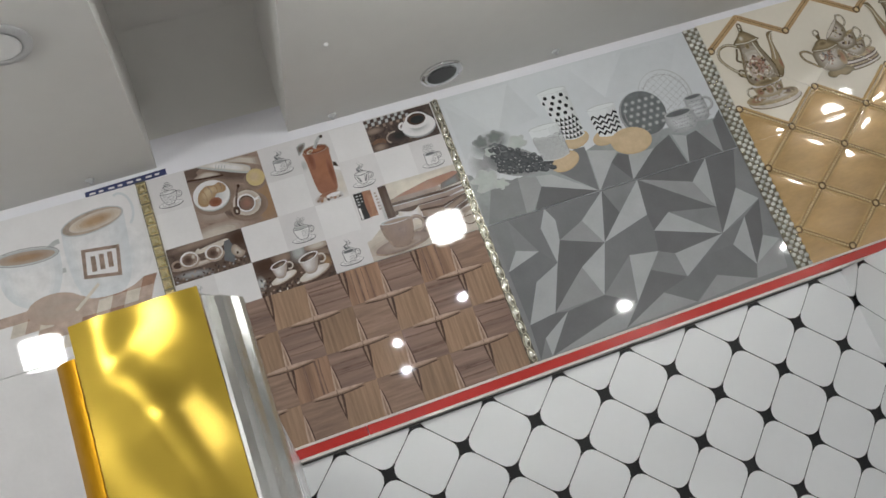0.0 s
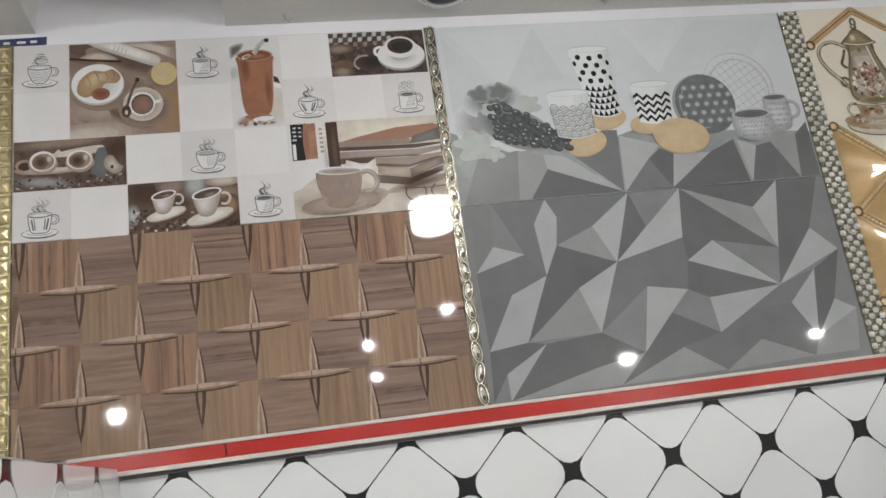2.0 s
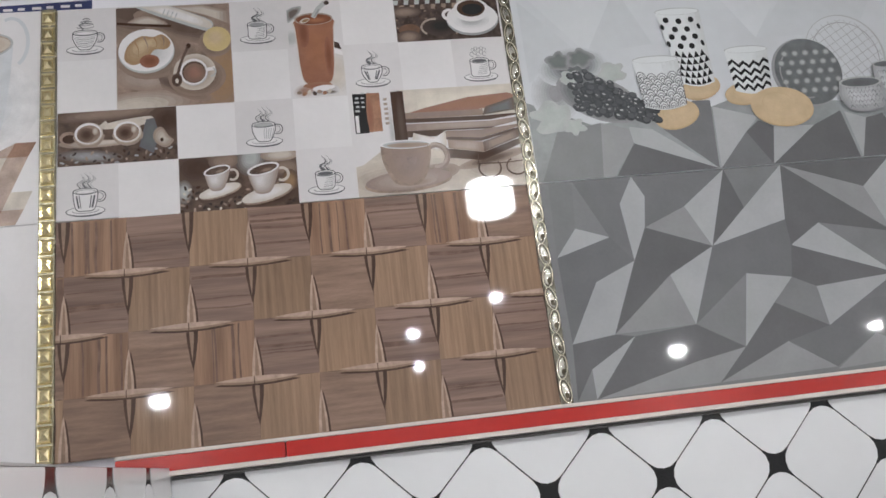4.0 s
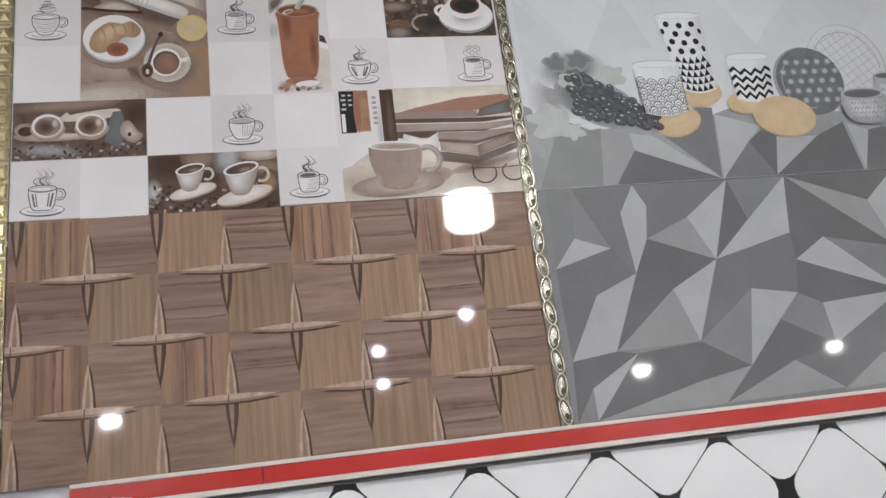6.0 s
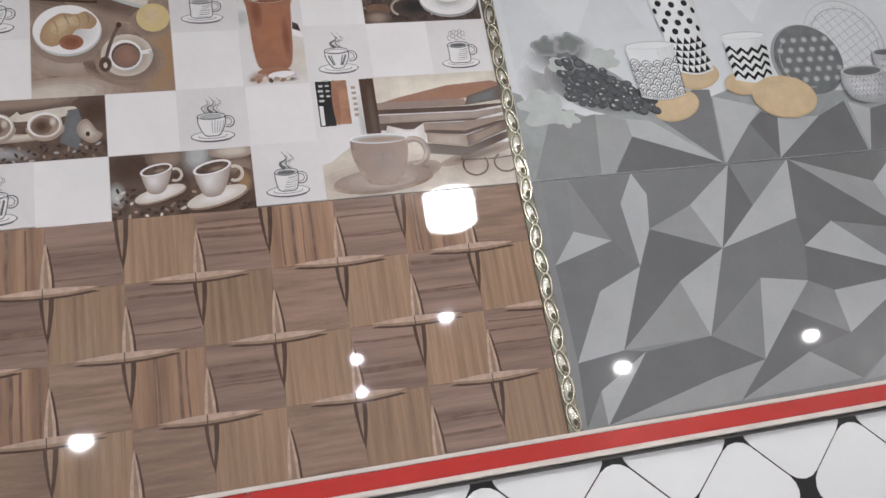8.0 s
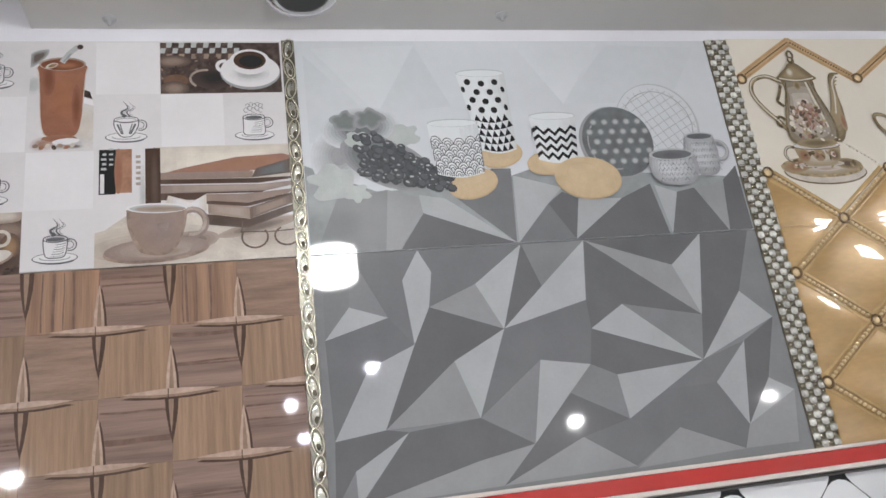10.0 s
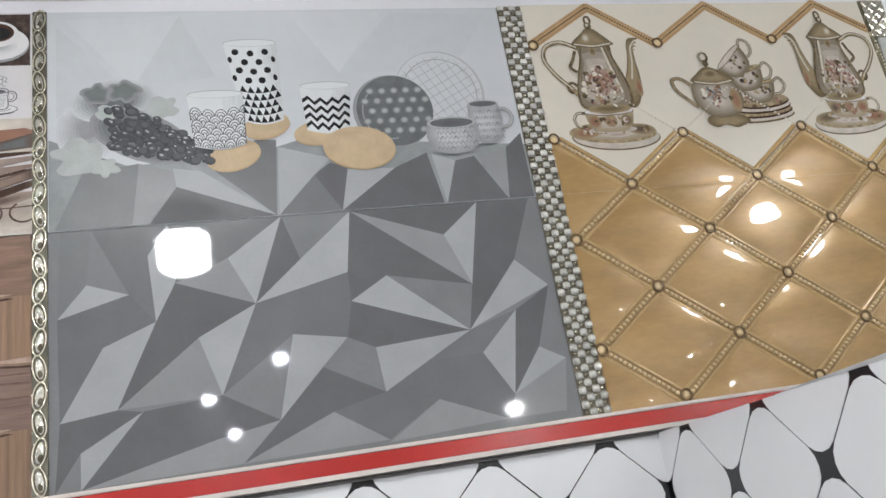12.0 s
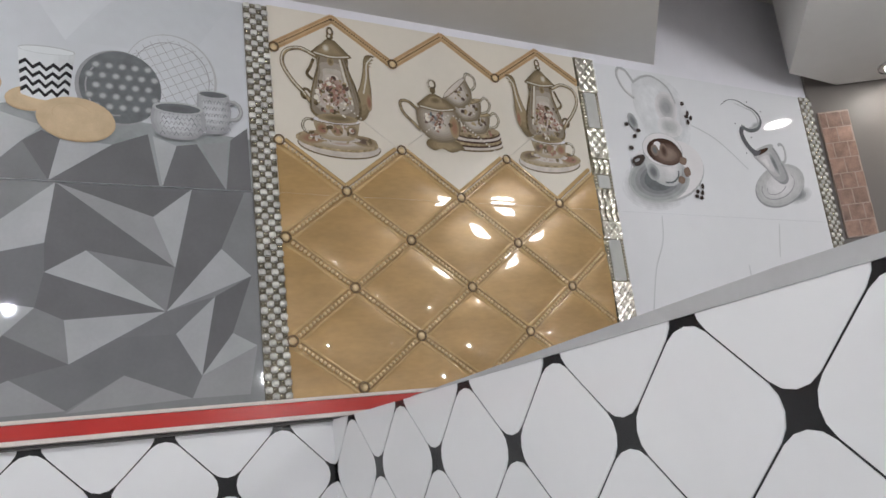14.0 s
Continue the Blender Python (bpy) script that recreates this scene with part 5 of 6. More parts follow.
q.shade("bronze", "olive", smooth([(-0.72, 0.20), (-0.60, 0.34), (-0.44, 0.46), (-0.30, 0.46), (-0.10, 0.36), (0.08, 0.20), (-0.3, 0.12)]), 11, 5, 0.4, (-0.36, 0.30)).soft("olive", "bronze", -0.34, 0.34, 0.14, 0.08, 11.6).line("glint", smooth([(-0.66, 0.20), (-0.3, 0.15), (0.02, 0.20)], 4, False), 0.022, 11.9)
q.oval("olive", -0.37, 0.54, 0.06, 0.07, 11).arc("olive", -0.38, 0.66, 0.075, 0.085, 0.04, layer=11).arc("glint", -0.385, 0.665, 0.075, 0.085, 0.014, 60, 240, 11.4)
q.done()

# ---- coffee splash tile and marble tile ----
MX0, MX1 = 1.2755, 1.8845
splash = tile("coffee_splash_tile", "white marble-look tile printed with a coffee cup and splash", MX0, MX1, 2.0511, 2.352, INK["marble"], worn=0.0002)
marble = tile("marble_tile", "plain white marble-look ceramic tile with faint veins", MX0, MX1, 1.7575, 2.0508, INK["marble"], worn=0.0002)
for parent, pts in ((marble, [(1.385, 2.045), (1.375, 1.995), (1.345, 1.94), (1.32, 1.86)]), (marble, [(1.60, 1.95), (1.595, 1.88), (1.57, 1.80)]), (splash, [(1.50, 2.25), (1.58, 2.22), (1.66, 2.16)]), (marble, [(1.72, 2.04), (1.70, 1.97)])):
    Print("vein", parent).line("marble_vein", smooth(pts, 5, False), 0.0030).done()
q = Print("milk_jug_print", splash, "faint grey print of a round milk jug", base=2, bounds=(MX0, MX1, 2.0515, 2.352))
jug = smooth([(1.366, 2.300), (1.372, 2.325), (1.400, 2.342), (1.445, 2.340), (1.478, 2.310), (1.486, 2.262), (1.468, 2.225), (1.425, 2.212), (1.385, 2.228), (1.366, 2.265)], 4)
q.soft("silver", "marble", 1.440, 2.258, 0.074, 0.088, 0, 0, 7, 0.35, 24, True).shade("marble", blend("marble", "silver", 0.375), jug, 1, 6, 0.3, (1.40, 2.29))
q.soft("grey", "white", 1.452, 2.277, 0.030, 0.036, 2, -20).soft("silver", "white", 1.452, 2.235, 0.034, 0.022, 2.6)
q.line("silver", smooth([(1.372, 2.322), (1.40, 2.338), (1.43, 2.342), (1.466, 2.322), (1.480, 2.290)], 5, False), 0.0045, 4)
q.line("silver", smooth([(1.368, 2.288), (1.345, 2.305), (1.333, 2.332), (1.340, 2.349), (1.358, 2.345), (1.372, 2.326)], 5, False), 0.006, 4).line("paper", smooth([(1.366, 2.290), (1.347, 2.306), (1.336, 2.331), (1.342, 2.346), (1.358, 2.342)], 5, False), 0.0022, 5)
q.done()
q = Print("coffee_cup_print", splash, "print of a coffee cup on its saucer with biscuits and beans", base=9, bounds=(MX0, MX1, 2.0515, 2.352))
q.soft("grey", "marble", 1.394, 2.112, 0.100, 0.054, 0, 12, 8, 0.5, 26, True).soft("ink", "slate", 1.388, 2.098, 0.040, 0.013, 1, -14)
q.oval("silver", 1.424, 2.140, 0.104, 0.062, 2, 16, 36).oval("white", 1.425, 2.143, 0.102, 0.060, 3, 16, 36).soft("slate", "silver", 1.396, 2.120, 0.084, 0.046, 4, 12, 8, 0.5)
q.shade("white", "silver", smooth([(1.366, 2.185), (1.364, 2.150), (1.378, 2.122), (1.405, 2.108), (1.440, 2.112), (1.460, 2.140), (1.469, 2.180)], 5, False), 6, 7, 0.3, (1.435, 2.150)).soft("ink", "silver", 1.382, 2.134, 0.016, 0.018, 7, 20)
q.oval("silver", 1.418, 2.183, 0.0535, 0.0355, 8, 4, 32).oval("white", 1.418, 2.1835, 0.0520, 0.0340, 8.5, 4, 32).oval("espresso", 1.420, 2.180, 0.0445, 0.0270, 9, 4, 30).soft("taupe", "espresso", 1.428, 2.174, 0.0420, 0.0235, 9.5, 4)
q.oval("white", 1.405, 2.190, 0.011, 0.009, 11, 20, 12).soft("espresso", "crema", 1.420, 2.180, 0.011, 0.016, 11.5).soft("slate", "crema", 1.396, 2.180, 0.010, 0.012, 11.6)
for x, z, s, t in ((1.468, 2.163, 1.0, 25), (1.474, 2.140, 1.05, 60), (1.454, 2.122, 0.95, 20)):
    k, m = math.cos(radians(t)) * 0.0115 * s, math.sin(radians(t)) * 0.0115 * s
    q.shade("crema", "biscuit", smooth([(x - k, z - m), (x + m * 0.8, z - k * 0.8), (x + k, z + m), (x - m * 0.8, z + k * 0.8)], 3), 12, 4, 0.4)
q.line("slate", smooth([(1.410, 2.114), (1.430, 2.116), (1.446, 2.128), (1.450, 2.140)], 4, False), 0.0035, 12)
for x, z, t in ((1.497, 2.290, 30), (1.507, 2.270, 80), (1.502, 2.262, 10), (1.514, 2.260, 50), (1.504, 2.250, 70), (1.334, 2.228, 20), (1.350, 2.205, 40), (1.362, 2.218, 10), (1.336, 2.180, 0), (1.492, 2.100, 30), (1.505, 2.098, 60), (1.488, 2.090, 0), (1.500, 2.087, 20), (1.509, 2.112, 80)):
    q.oval("bean", x, z, 0.0062, 0.0043, 13, t, 10)
q.soft("slate", "silver", 1.352, 2.236, 0.011, 0.018, 12, 20).poly("bean", smooth([(1.331, 2.153), (1.342, 2.163), (1.362, 2.168), (1.366, 2.160), (1.352, 2.146), (1.338, 2.143)]), 13).oval("grey", 1.345, 2.155, 0.008, 0.003, 14, 25, 10)
q.done()
q = Print("splash_cup_print", splash, "print of a tipped white cup throwing a coffee splash", base=2, bounds=(MX0, MX1, 2.0515, 2.352))
q.soft("slate", "marble", 1.800, 2.110, 0.055, 0.020, 0, 12)
q.oval("grey", 1.752, 2.128, 0.090, 0.044, 1, 20, 34).soft("white", "silver", 1.754, 2.131, 0.089, 0.043, 2, 20).arc("grey", 1.745, 2.128, 0.060, 0.027, 0.002, 150, 380, 3, 22, 20).arc("grey", 1.738, 2.124, 0.035, 0.014, 0.0018, 150, 330, 3, 18, 20)
q.shade("white", "grey", smooth([(1.683, 2.195), (1.718, 2.212), (1.754, 2.219), (1.776, 2.180), (1.785, 2.146), (1.764, 2.132), (1.738, 2.142), (1.716, 2.165)], 4), 4, 8, 0.2, (1.716, 2.180)).soft("slate", "silver", 1.748, 2.178, 0.008, 0.026, 5.2, 20)
q.arc("silver", 1.779, 2.205, 0.013, 0.022, 0.0065, -110, 130, 5, 16, -10).oval("silver", 1.720, 2.208, 0.040, 0.008, 6, 21).oval("espresso", 1.712, 2.203, 0.028, 0.005, 7, 21)
q.poly("ink", smooth([(1.712, 2.204), (1.692, 2.192), (1.668, 2.210), (1.656, 2.235), (1.660, 2.254), (1.674, 2.258), (1.668, 2.240), (1.678, 2.218), (1.694, 2.206)]), 8)
q.soft("grey", "marble", 1.712, 2.262, 0.022, 0.010, 7, 30).line("slate", smooth([(1.668, 2.257), (1.690, 2.250), (1.716, 2.256), (1.730, 2.270), (1.732, 2.286), (1.716, 2.302), (1.696, 2.308), (1.668, 2.318), (1.640, 2.316), (1.616, 2.302)], 5, False), 0.0095, 8, True)
q.line("silver", smooth([(1.690, 2.253), (1.716, 2.262), (1.724, 2.278), (1.712, 2.297), (1.690, 2.303), (1.660, 2.311)], 5, False), 0.008, 7.6, True).line("ink", smooth([(1.722, 2.258), (1.735, 2.274), (1.731, 2.292), (1.712, 2.305), (1.684, 2.311)], 5, False), 0.0026, 9, True)
for x, z in ((1.648, 2.262), (1.690, 2.234), (1.664, 2.196), (1.740, 2.300), (1.700, 2.318), (1.628, 2.310)):
    q.oval("slate", x, z, 0.0022, 0.0016, 9, n=8)
q.done()

# ---- cup and cloth tile beside the wood blocks ----
cups = tile("big_cup_tile", "white ceramic tile printed with a creamy coffee cup on checked cloth", -1.245, -0.6405, 2.0515, 2.352, INK["white"])
plain = tile("plain_white_tile", "plain glossy white ceramic tile under the cup print", -1.245, -0.6405, 1.7575, 2.0505, INK["white"])
for parent, za, zb in ((cups, 2.162, 2.0520), (plain, 2.0500, 1.985)):
    q = Print("checked_cloth_print", parent, "print of a red and cream checked cloth", base=1)
    for i in range(-2, 18):
        for j in range(8):
            z1, z0 = min(2.166 - 0.0235 * j, za), max(2.166 - 0.0235 * (j + 1), zb)
            if z1 - z0 < 0.002:
                continue
            xa, xb = -0.93 + 0.026 * i - 0.010 * j, -0.93 + 0.026 * (i + 1) - 0.010 * j
            low = 2.115 - 0.45 * (xa + 0.90) if xa < -0.77 else 2.022 + 0.32 * (xa + 0.77)
            if xb < -0.642 and z0 > low - 0.012:
                q.poly(("check_red", "check_pale", "check_pale", "ivory")[2 * (i % 2) + j % 2] if (i + j) % 3 else "check_pale", [(xa, z1), (xb, z1), (xb - 0.010, z0), (xa - 0.010, z0)], 0)
    q.done()
q = Print("big_cup_print", cups, "print of a large cup of milk coffee with a framed label", (-0.735, 2.30), 0.06, base=4)
q.soft("mist", "white", 0.1, -1.4, 1.5, 1.2, -2)
q.shade("white", "mist", smooth([(-1.0, 0.0), (-1.04, -1.0), (-0.92, -2.0), (-0.60, -2.5), (0.35, -2.55), (0.75, -2.1), (0.92, -1.1), (1.0, 0.0)], 5, False), 0, 6, 0.3, (-0.4, -1.0))
q.oval("silver", 0.0, 0.0, 1.01, 0.38, 2, 6, 36).oval("beige", 0.0, 0.0, 0.96, 0.34, 3, 6, 34).soft("tan", "ivory", 0.1, 0.0, 0.86, 0.27, 4, 6)
q.arc("mist", 0.95, 0.10, 0.36, 0.60, 0.08, -60, 110, 1).arc("silver", -1.15, -0.85, 0.42, 0.5, 0.16, 90, 270, -1)
q.poly("taupe", [(-0.55, -0.86), (0.62, -1.02), (0.48, -2.05), (-0.66, -1.84)], 5).poly("white", [(-0.44, -0.98), (0.50, -1.12), (0.38, -1.92), (-0.54, -1.74)], 6)
for k in range(3):
    q.poly("taupe", [(-0.32 + 0.26 * k, -1.16), (-0.17 + 0.26 * k, -1.18), (-0.22 + 0.26 * k, -1.70), (-0.37 + 0.26 * k, -1.68)], 7)
q.done()
q = Print("small_cup_print", cups, "print of a second cup and biscuits at the cloth", base=12.5)
q.shade("white", "mist", smooth([(-0.925, 2.272), (-0.915, 2.20), (-0.88, 2.165), (-0.835, 2.165), (-0.81, 2.21), (-0.805, 2.262)], 5, False), 0).oval("silver", -0.866, 2.266, 0.058, 0.015, 1, -6).soft("crust", "beige", -0.866, 2.265, 0.053, 0.012, 1.3, -6).arc("grey", -0.866, 2.266, 0.060, 0.017, 0.002, layer=2, turn=-6)
q.soft("beige", "check_pale", -0.835, 2.150, 0.052, 0.030, 3, -4).soft("check_pale", "beige", -0.815, 2.148, 0.034, 0.012, 4, -4).line("ivory", [(-0.800, 2.135), (-0.752, 2.172)], 0.006, 5)
q.done()

# sticker with writing too small to read
st = empty("sticker", "narrow dark blue sticker with white writing bars on the tile", "sticker")
q = Print("strip", st, base=-0.0098 / LAYER)
q.poly("navy", [(-0.738, 2.3535), (-0.578, 2.3580), (-0.578, 2.3715), (-0.738, 2.3670)], 0)
for i in range(8):
    x = -0.730 + 0.0185 * i
    q.rect("white", x, x + 0.012 - 0.003 * (i % 2), 2.3585 + 0.0005 * i, 2.3625 + 0.0005 * i, 1)
q.done()

# ---- raised trim strips between the tiles ----
gem = mat("silver_glitter", (0.72, 0.70, 0.64), 0.14, metal=1.0, vary=0.35, scale=160, bump=0.9, bump_scale=420)
checker_bed = mat("checker_bed", (0.20, 0.175, 0.125), 0.3, metal=0.4, vary=0.5, scale=90)
pearl = mat("pearl_white_glaze", (0.82, 0.81, 0.75), 0.18, metal=0.15, vary=0.25, scale=70, rand=0.15, coat=0.4)
trim_dark = mat("dark_gold_bed", (0.10, 0.085, 0.055), 0.3, metal=0.4, vary=0.5, scale=90)
gold_bar = mat("gold_trim_bar", (0.46, 0.42, 0.30), 0.25, metal=0.7, vary=0.2, scale=60, bump=0.2, bump_scale=200)


def shared(name, bm, material, smooth_on=True):
    me = bpy.data.meshes.new(name)
    bm.normal_update()
    bm.to_mesh(me)
    bm.free()
    me.materials.append(material)
    for p in me.polygons:
        p.use_smooth = smooth_on
    return me


def put(name, me, parent, x, y, z, turn=0):
    ob = new(name, me)
    ob.parent = parent
    ob.matrix_local = Matrix.Translation((x, y, z)) @ Matrix.Rotation(radians(turn), 4, "Y")
    return ob


# square studs
trim = empty("stud_trim", "gold trim strip with square pyramid studs", "tile trim", "trim strips")
part("bar", box(-0.6400, -0.6203, -0.0030, 0.0098, 1.7575, 2.3520, 0.0008), gold_bar, trim)
bm = bmesh.new()
q4 = [bm.verts.new((a, 0, b)) for a, b in ((-0.0086, -0.0100), (0.0086, -0.0100), (0.0086, 0.0100), (-0.0086, 0.0100))]
q5 = [bm.verts.new((a, -0.0022, b)) for a, b in ((-0.0070, -0.0082), (0.0070, -0.0082), (0.0070, 0.0082), (-0.0070, 0.0082))]
q6 = [bm.verts.new((a, -0.0010, b)) for a, b in ((-0.0052, -0.0062), (0.0052, -0.0062), (0.0052, 0.0062), (-0.0052, 0.0062))]
tip = bm.verts.new((0.001, -0.0040, 0.001))
for r, s in ((q4, q5), (q5, q6)):
    for i in range(4):
        bm.faces.new((r[i], r[(i + 1) % 4], s[(i + 1) % 4], s[i]))
for i in range(4):
    bm.faces.new((q6[i], q6[(i + 1) % 4], tip))
bmesh.ops.recalc_face_normals(bm, faces=bm.faces[:])
stud = shared("stud", bm, gold_metal, False)
for i in range(26):
    put("stud", stud, trim, -0.6301, -0.0030, 1.7690 + 0.02275 * i)

# oval gems
trim = empty("gem_trim", "gold and silver trim strip with a chain of oval gems", "tile trim", "trim strips")
part("bar", box(-0.0163, -0.0002, -0.0020, 0.0098, 1.7575, 2.3520, 0.0006), mat("grey_gold_bar", (0.22, 0.205, 0.16), 0.25, metal=0.6, vary=0.3, scale=60), trim)
bm = bmesh.new()
for i in range(20):
    a, b = 2 * math.pi * i / 20, 2 * math.pi * (i + 1) / 20
    for k in range(5):
        c, d = 2 * math.pi * k / 5, 2 * math.pi * (k + 1) / 5
        pt = lambda e, f: bm.verts.new(((0.0066 + 0.0010 * math.cos(f)) * math.cos(e), -0.0011 - 0.0011 * math.sin(f), (0.0152 + 0.0010 * math.cos(f)) * math.sin(e)))
        bm.faces.new((pt(a, c), pt(b, c), pt(b, d), pt(a, d)))
bmesh.ops.remove_doubles(bm, verts=bm.verts[:], dist=1e-5)
bmesh.ops.recalc_face_normals(bm, faces=bm.faces[:])
ring_me = shared("ring", bm, mat("pale_gold", (0.88, 0.83, 0.68), 0.16, metal=1.0, vary=0.15, scale=90))
bm = bmesh.new()
bmesh.ops.create_uvsphere(bm, u_segments=14, v_segments=8, radius=1.0, matrix=Matrix.Diagonal((0.0050, 0.0024, 0.0118, 1)))
gem_me = shared("gem", bm, gem)
bm = bmesh.new()
bmesh.ops.create_uvsphere(bm, u_segments=10, v_segments=6, radius=1.0, matrix=Matrix.Diagonal((0.0028, 0.0012, 0.0042, 1)))
pit_me = shared("gem_inlay", bm, trim_dark)
for i in range(20):
    z = 1.7735 + 0.0297 * i
    put("gem_ring", ring_me, trim, -0.0083, -0.0020, z, 9 if i % 2 else -9)
    put("gem", gem_me, trim, -0.0083, -0.0018, z, 9 if i % 2 else -9)
    put("gem_inlay", pit_me, trim, -0.0073, -0.0036, z - 0.0058, 9 if i % 2 else -9)


bead_metal = mat("dark_silver_bead", (0.42, 0.39, 0.31), 0.16, metal=1.0, vary=0.3, scale=90)


def checker_trim(x0, x1, z0, z1, cols, rows, label):
    trim = empty("bead_trim", label, "tile trim", "trim strips")
    part("bar", box(x0, x1, -0.0016, 0.0098, z0, z1, 0.0006), checker_bed, trim)
    w, h = (x1 - x0) / cols, (z1 - z0) / rows
    bm = bmesh.new()
    add_box(bm, -w * 0.55, w * 0.55, -0.0030, 0.0, -h * 0.51, h * 0.51)
    bmesh.ops.bevel(bm, geom=bm.edges[:], offset=min(w, h) * 0.15, segments=2, affect="EDGES")
    white = shared("white_bead", bm, pearl)
    bm = bmesh.new()
    bmesh.ops.create_uvsphere(bm, u_segments=8, v_segments=5, radius=1.0, matrix=Matrix.Diagonal((w * 0.40, 0.0022, h * 0.36, 1)))
    small = shared("metal_bead", bm, bead_metal)
    for j in range(rows):
        for i in range(cols):
            x, z = x0 + w * (i + 0.5), z0 + h * (j + 0.5)
            if (i + j) % 2:
                put("white_bead", white, trim, x, -0.0016, z)
            else:
                put("metal_bead", small, trim, x, -0.0016, z + h * 0.12)


checker_trim(0.6008, 0.6372, 1.7575, 2.3520, 4, 66, "gold trim strip with a checker of pearl white beads")
checker_trim(1.8848, 1.9235, 1.7575, 2.3520, 4, 62, "silver and gold trim strip with small checker beads")

# mirrored ornament trim
trim = empty("mirror_trim", "gold trim strip with mirrored silver inlays and lattice", "tile trim", "trim strips")
part("bar", box(1.2298, 1.2752, -0.0020, 0.0098, 1.7575, 2.3560, 0.0008), gold_bar, trim)
mirror = mat("mirror_inlay", (0.74, 0.75, 0.72), 0.07, metal=0.45, vary=0.08, scale=30, bump=0.2, bump_scale=60)
gilt = mat("gilt_silver", (0.76, 0.73, 0.64), 0.16, metal=1.0, vary=0.25, scale=90)


def lattice_height(x, z):
    u, v = x / 0.0210, z / 0.0210
    ring = abs(math.sin(math.pi * (u + v)) * math.sin(math.pi * (u - v)))
    weave = max(abs(math.cos(math.pi * (u + v))), abs(math.cos(math.pi * (u - v)))) ** 4
    return 0.0030 * max(weave, 0.8 * (1 if ring > 0.75 else ring))


def scroll_height(x, z):
    wave = 0.5 + 0.5 * math.cos(2 * math.pi * (x / 0.0130 + 0.16 * math.sin(2 * math.pi * z / 0.037)))
    leaf = 0.5 + 0.5 * math.cos(2 * math.pi * (z / 0.0125 + 1.6 * abs(x) / 0.0225))
    return 0.0026 * wave * (0.35 + 0.65 * leaf)


def ornament(name, z0, z1, height, label, bed):
    bm = bmesh.new()
    nx, nz = 36, int((z1 - z0) / 0.0014)
    rows = []
    for k in range(nz + 1):
        z = z0 + (z1 - z0) * k / nz
        rows.append([bm.verts.new((1.2525 + 0.0210 * (2 * i / nx - 1), -0.0022 - height(0.0210 * (2 * i / nx - 1), z), z)) for i in range(nx + 1)])
    for r0, r1 in zip(rows, rows[1:]):
        for i in range(nx):
            f = bm.faces.new((r0[i], r0[i + 1], r1[i + 1], r1[i]))
            f.material_index = 1 if f.calc_center_median().y > -0.0025 else 0
    part(name, bm, [gilt, bed], trim, label, smooth=True)


ornament("lattice", 2.2850, 2.3540, lattice_height, "raised silver lattice", trim_dark)
ornament("lattice", 2.1510, 2.2100, lattice_height, "raised silver lattice", trim_dark)
ornament("scrollwork", 2.1200, 2.1490, scroll_height, "raised bright scrollwork", trim_dark)
ornament("scrollwork", 2.0310, 2.0505, scroll_height, "raised bright scrollwork", trim_dark)
ornament("scrollwork", 2.0510, 2.0910, scroll_height, "raised bright scrollwork", trim_dark)
ornament("lattice", 1.9960, 2.0290, lattice_height, "raised silver lattice", trim_dark)
ornament("lattice", 1.7590, 1.9170, lattice_height, "raised silver lattice", trim_dark)
for z0, z1 in ((2.2120, 2.2830), (2.0930, 2.1180), (1.9190, 1.9950)):
    part("mirror_inlay", box(1.2385, 1.2665, -0.0042, -0.0021, z0, z1, 0.0014), mirror, trim, "mirrored silver inlay")
    for s in (-1, 1):
        bm = bmesh.new()
        n = int((z1 - z0) / 0.0062)
        for i in range(n):
            bmesh.ops.create_icosphere(bm, subdivisions=1, radius=0.0026, matrix=Matrix.Translation((1.2525 + s * 0.0182, -0.0024, z0 + 0.003 + 0.0062 * i)))
        part("bead_row", bm, gilt, trim, smooth=True)

# brick-pattern sample strip on the return wall
brick = empty("brick_sample", "narrow orange-brown sample tile with a small brick relief", "wall tile")
bm_mat = Matrix.Translation((1.935, 0.0015, 0)) @ Matrix.Rotation(math.atan2(-0.504, 0.82), 4, "Z")
brick_mat = mat("orange_brick", (0.285, 0.175, 0.130), 0.35, vary=0.55, scale=45, rand=0.15, bump=0.4, bump_scale=200)
brick_bed = mat("brick_joint", (0.42, 0.32, 0.26), 0.5, vary=0.2, scale=60)
bm = box(0.004, 0.074, -0.007, -0.0005, 2.014, 2.316, 0.0008)
bm.transform(bm_mat)
part("backing", bm, brick_bed, brick)
for j in range(8):
    for i in range(3):
        x0, x1 = 0.006 + (i - 0.5 * (j % 2)) * 0.033, 0.006 + (i - 0.5 * (j % 2) + 1) * 0.033 - 0.0025
        x0, x1 = max(x0, 0.006), min(x1, 0.072)
        if x1 - x0 > 0.008:
            bm = box(x0, x1, -0.0078, -0.0068, 2.0165 + 0.0372 * j, 2.0165 + 0.0372 * j + 0.0350)
            bm.transform(bm_mat)
            part("brick", bm, brick_mat, brick)

# ---- tiled partitions ----
PITCH = 0.1484


def piece_outline():
    """A rounded square turned on its corner."""
    d, r = PITCH / 2 - 0.0010, 0.0245
    pts = []
    for k in range(4):
        a = math.pi / 2 * k
        c = d - r * math.sqrt(2)
        for i in range(5):
            b = a - math.pi / 4 + math.pi / 2 * i / 4
            pts.append((c * math.cos(a) + r * math.cos(b), c * math.sin(a) + r * math.sin(b)))
    return pts


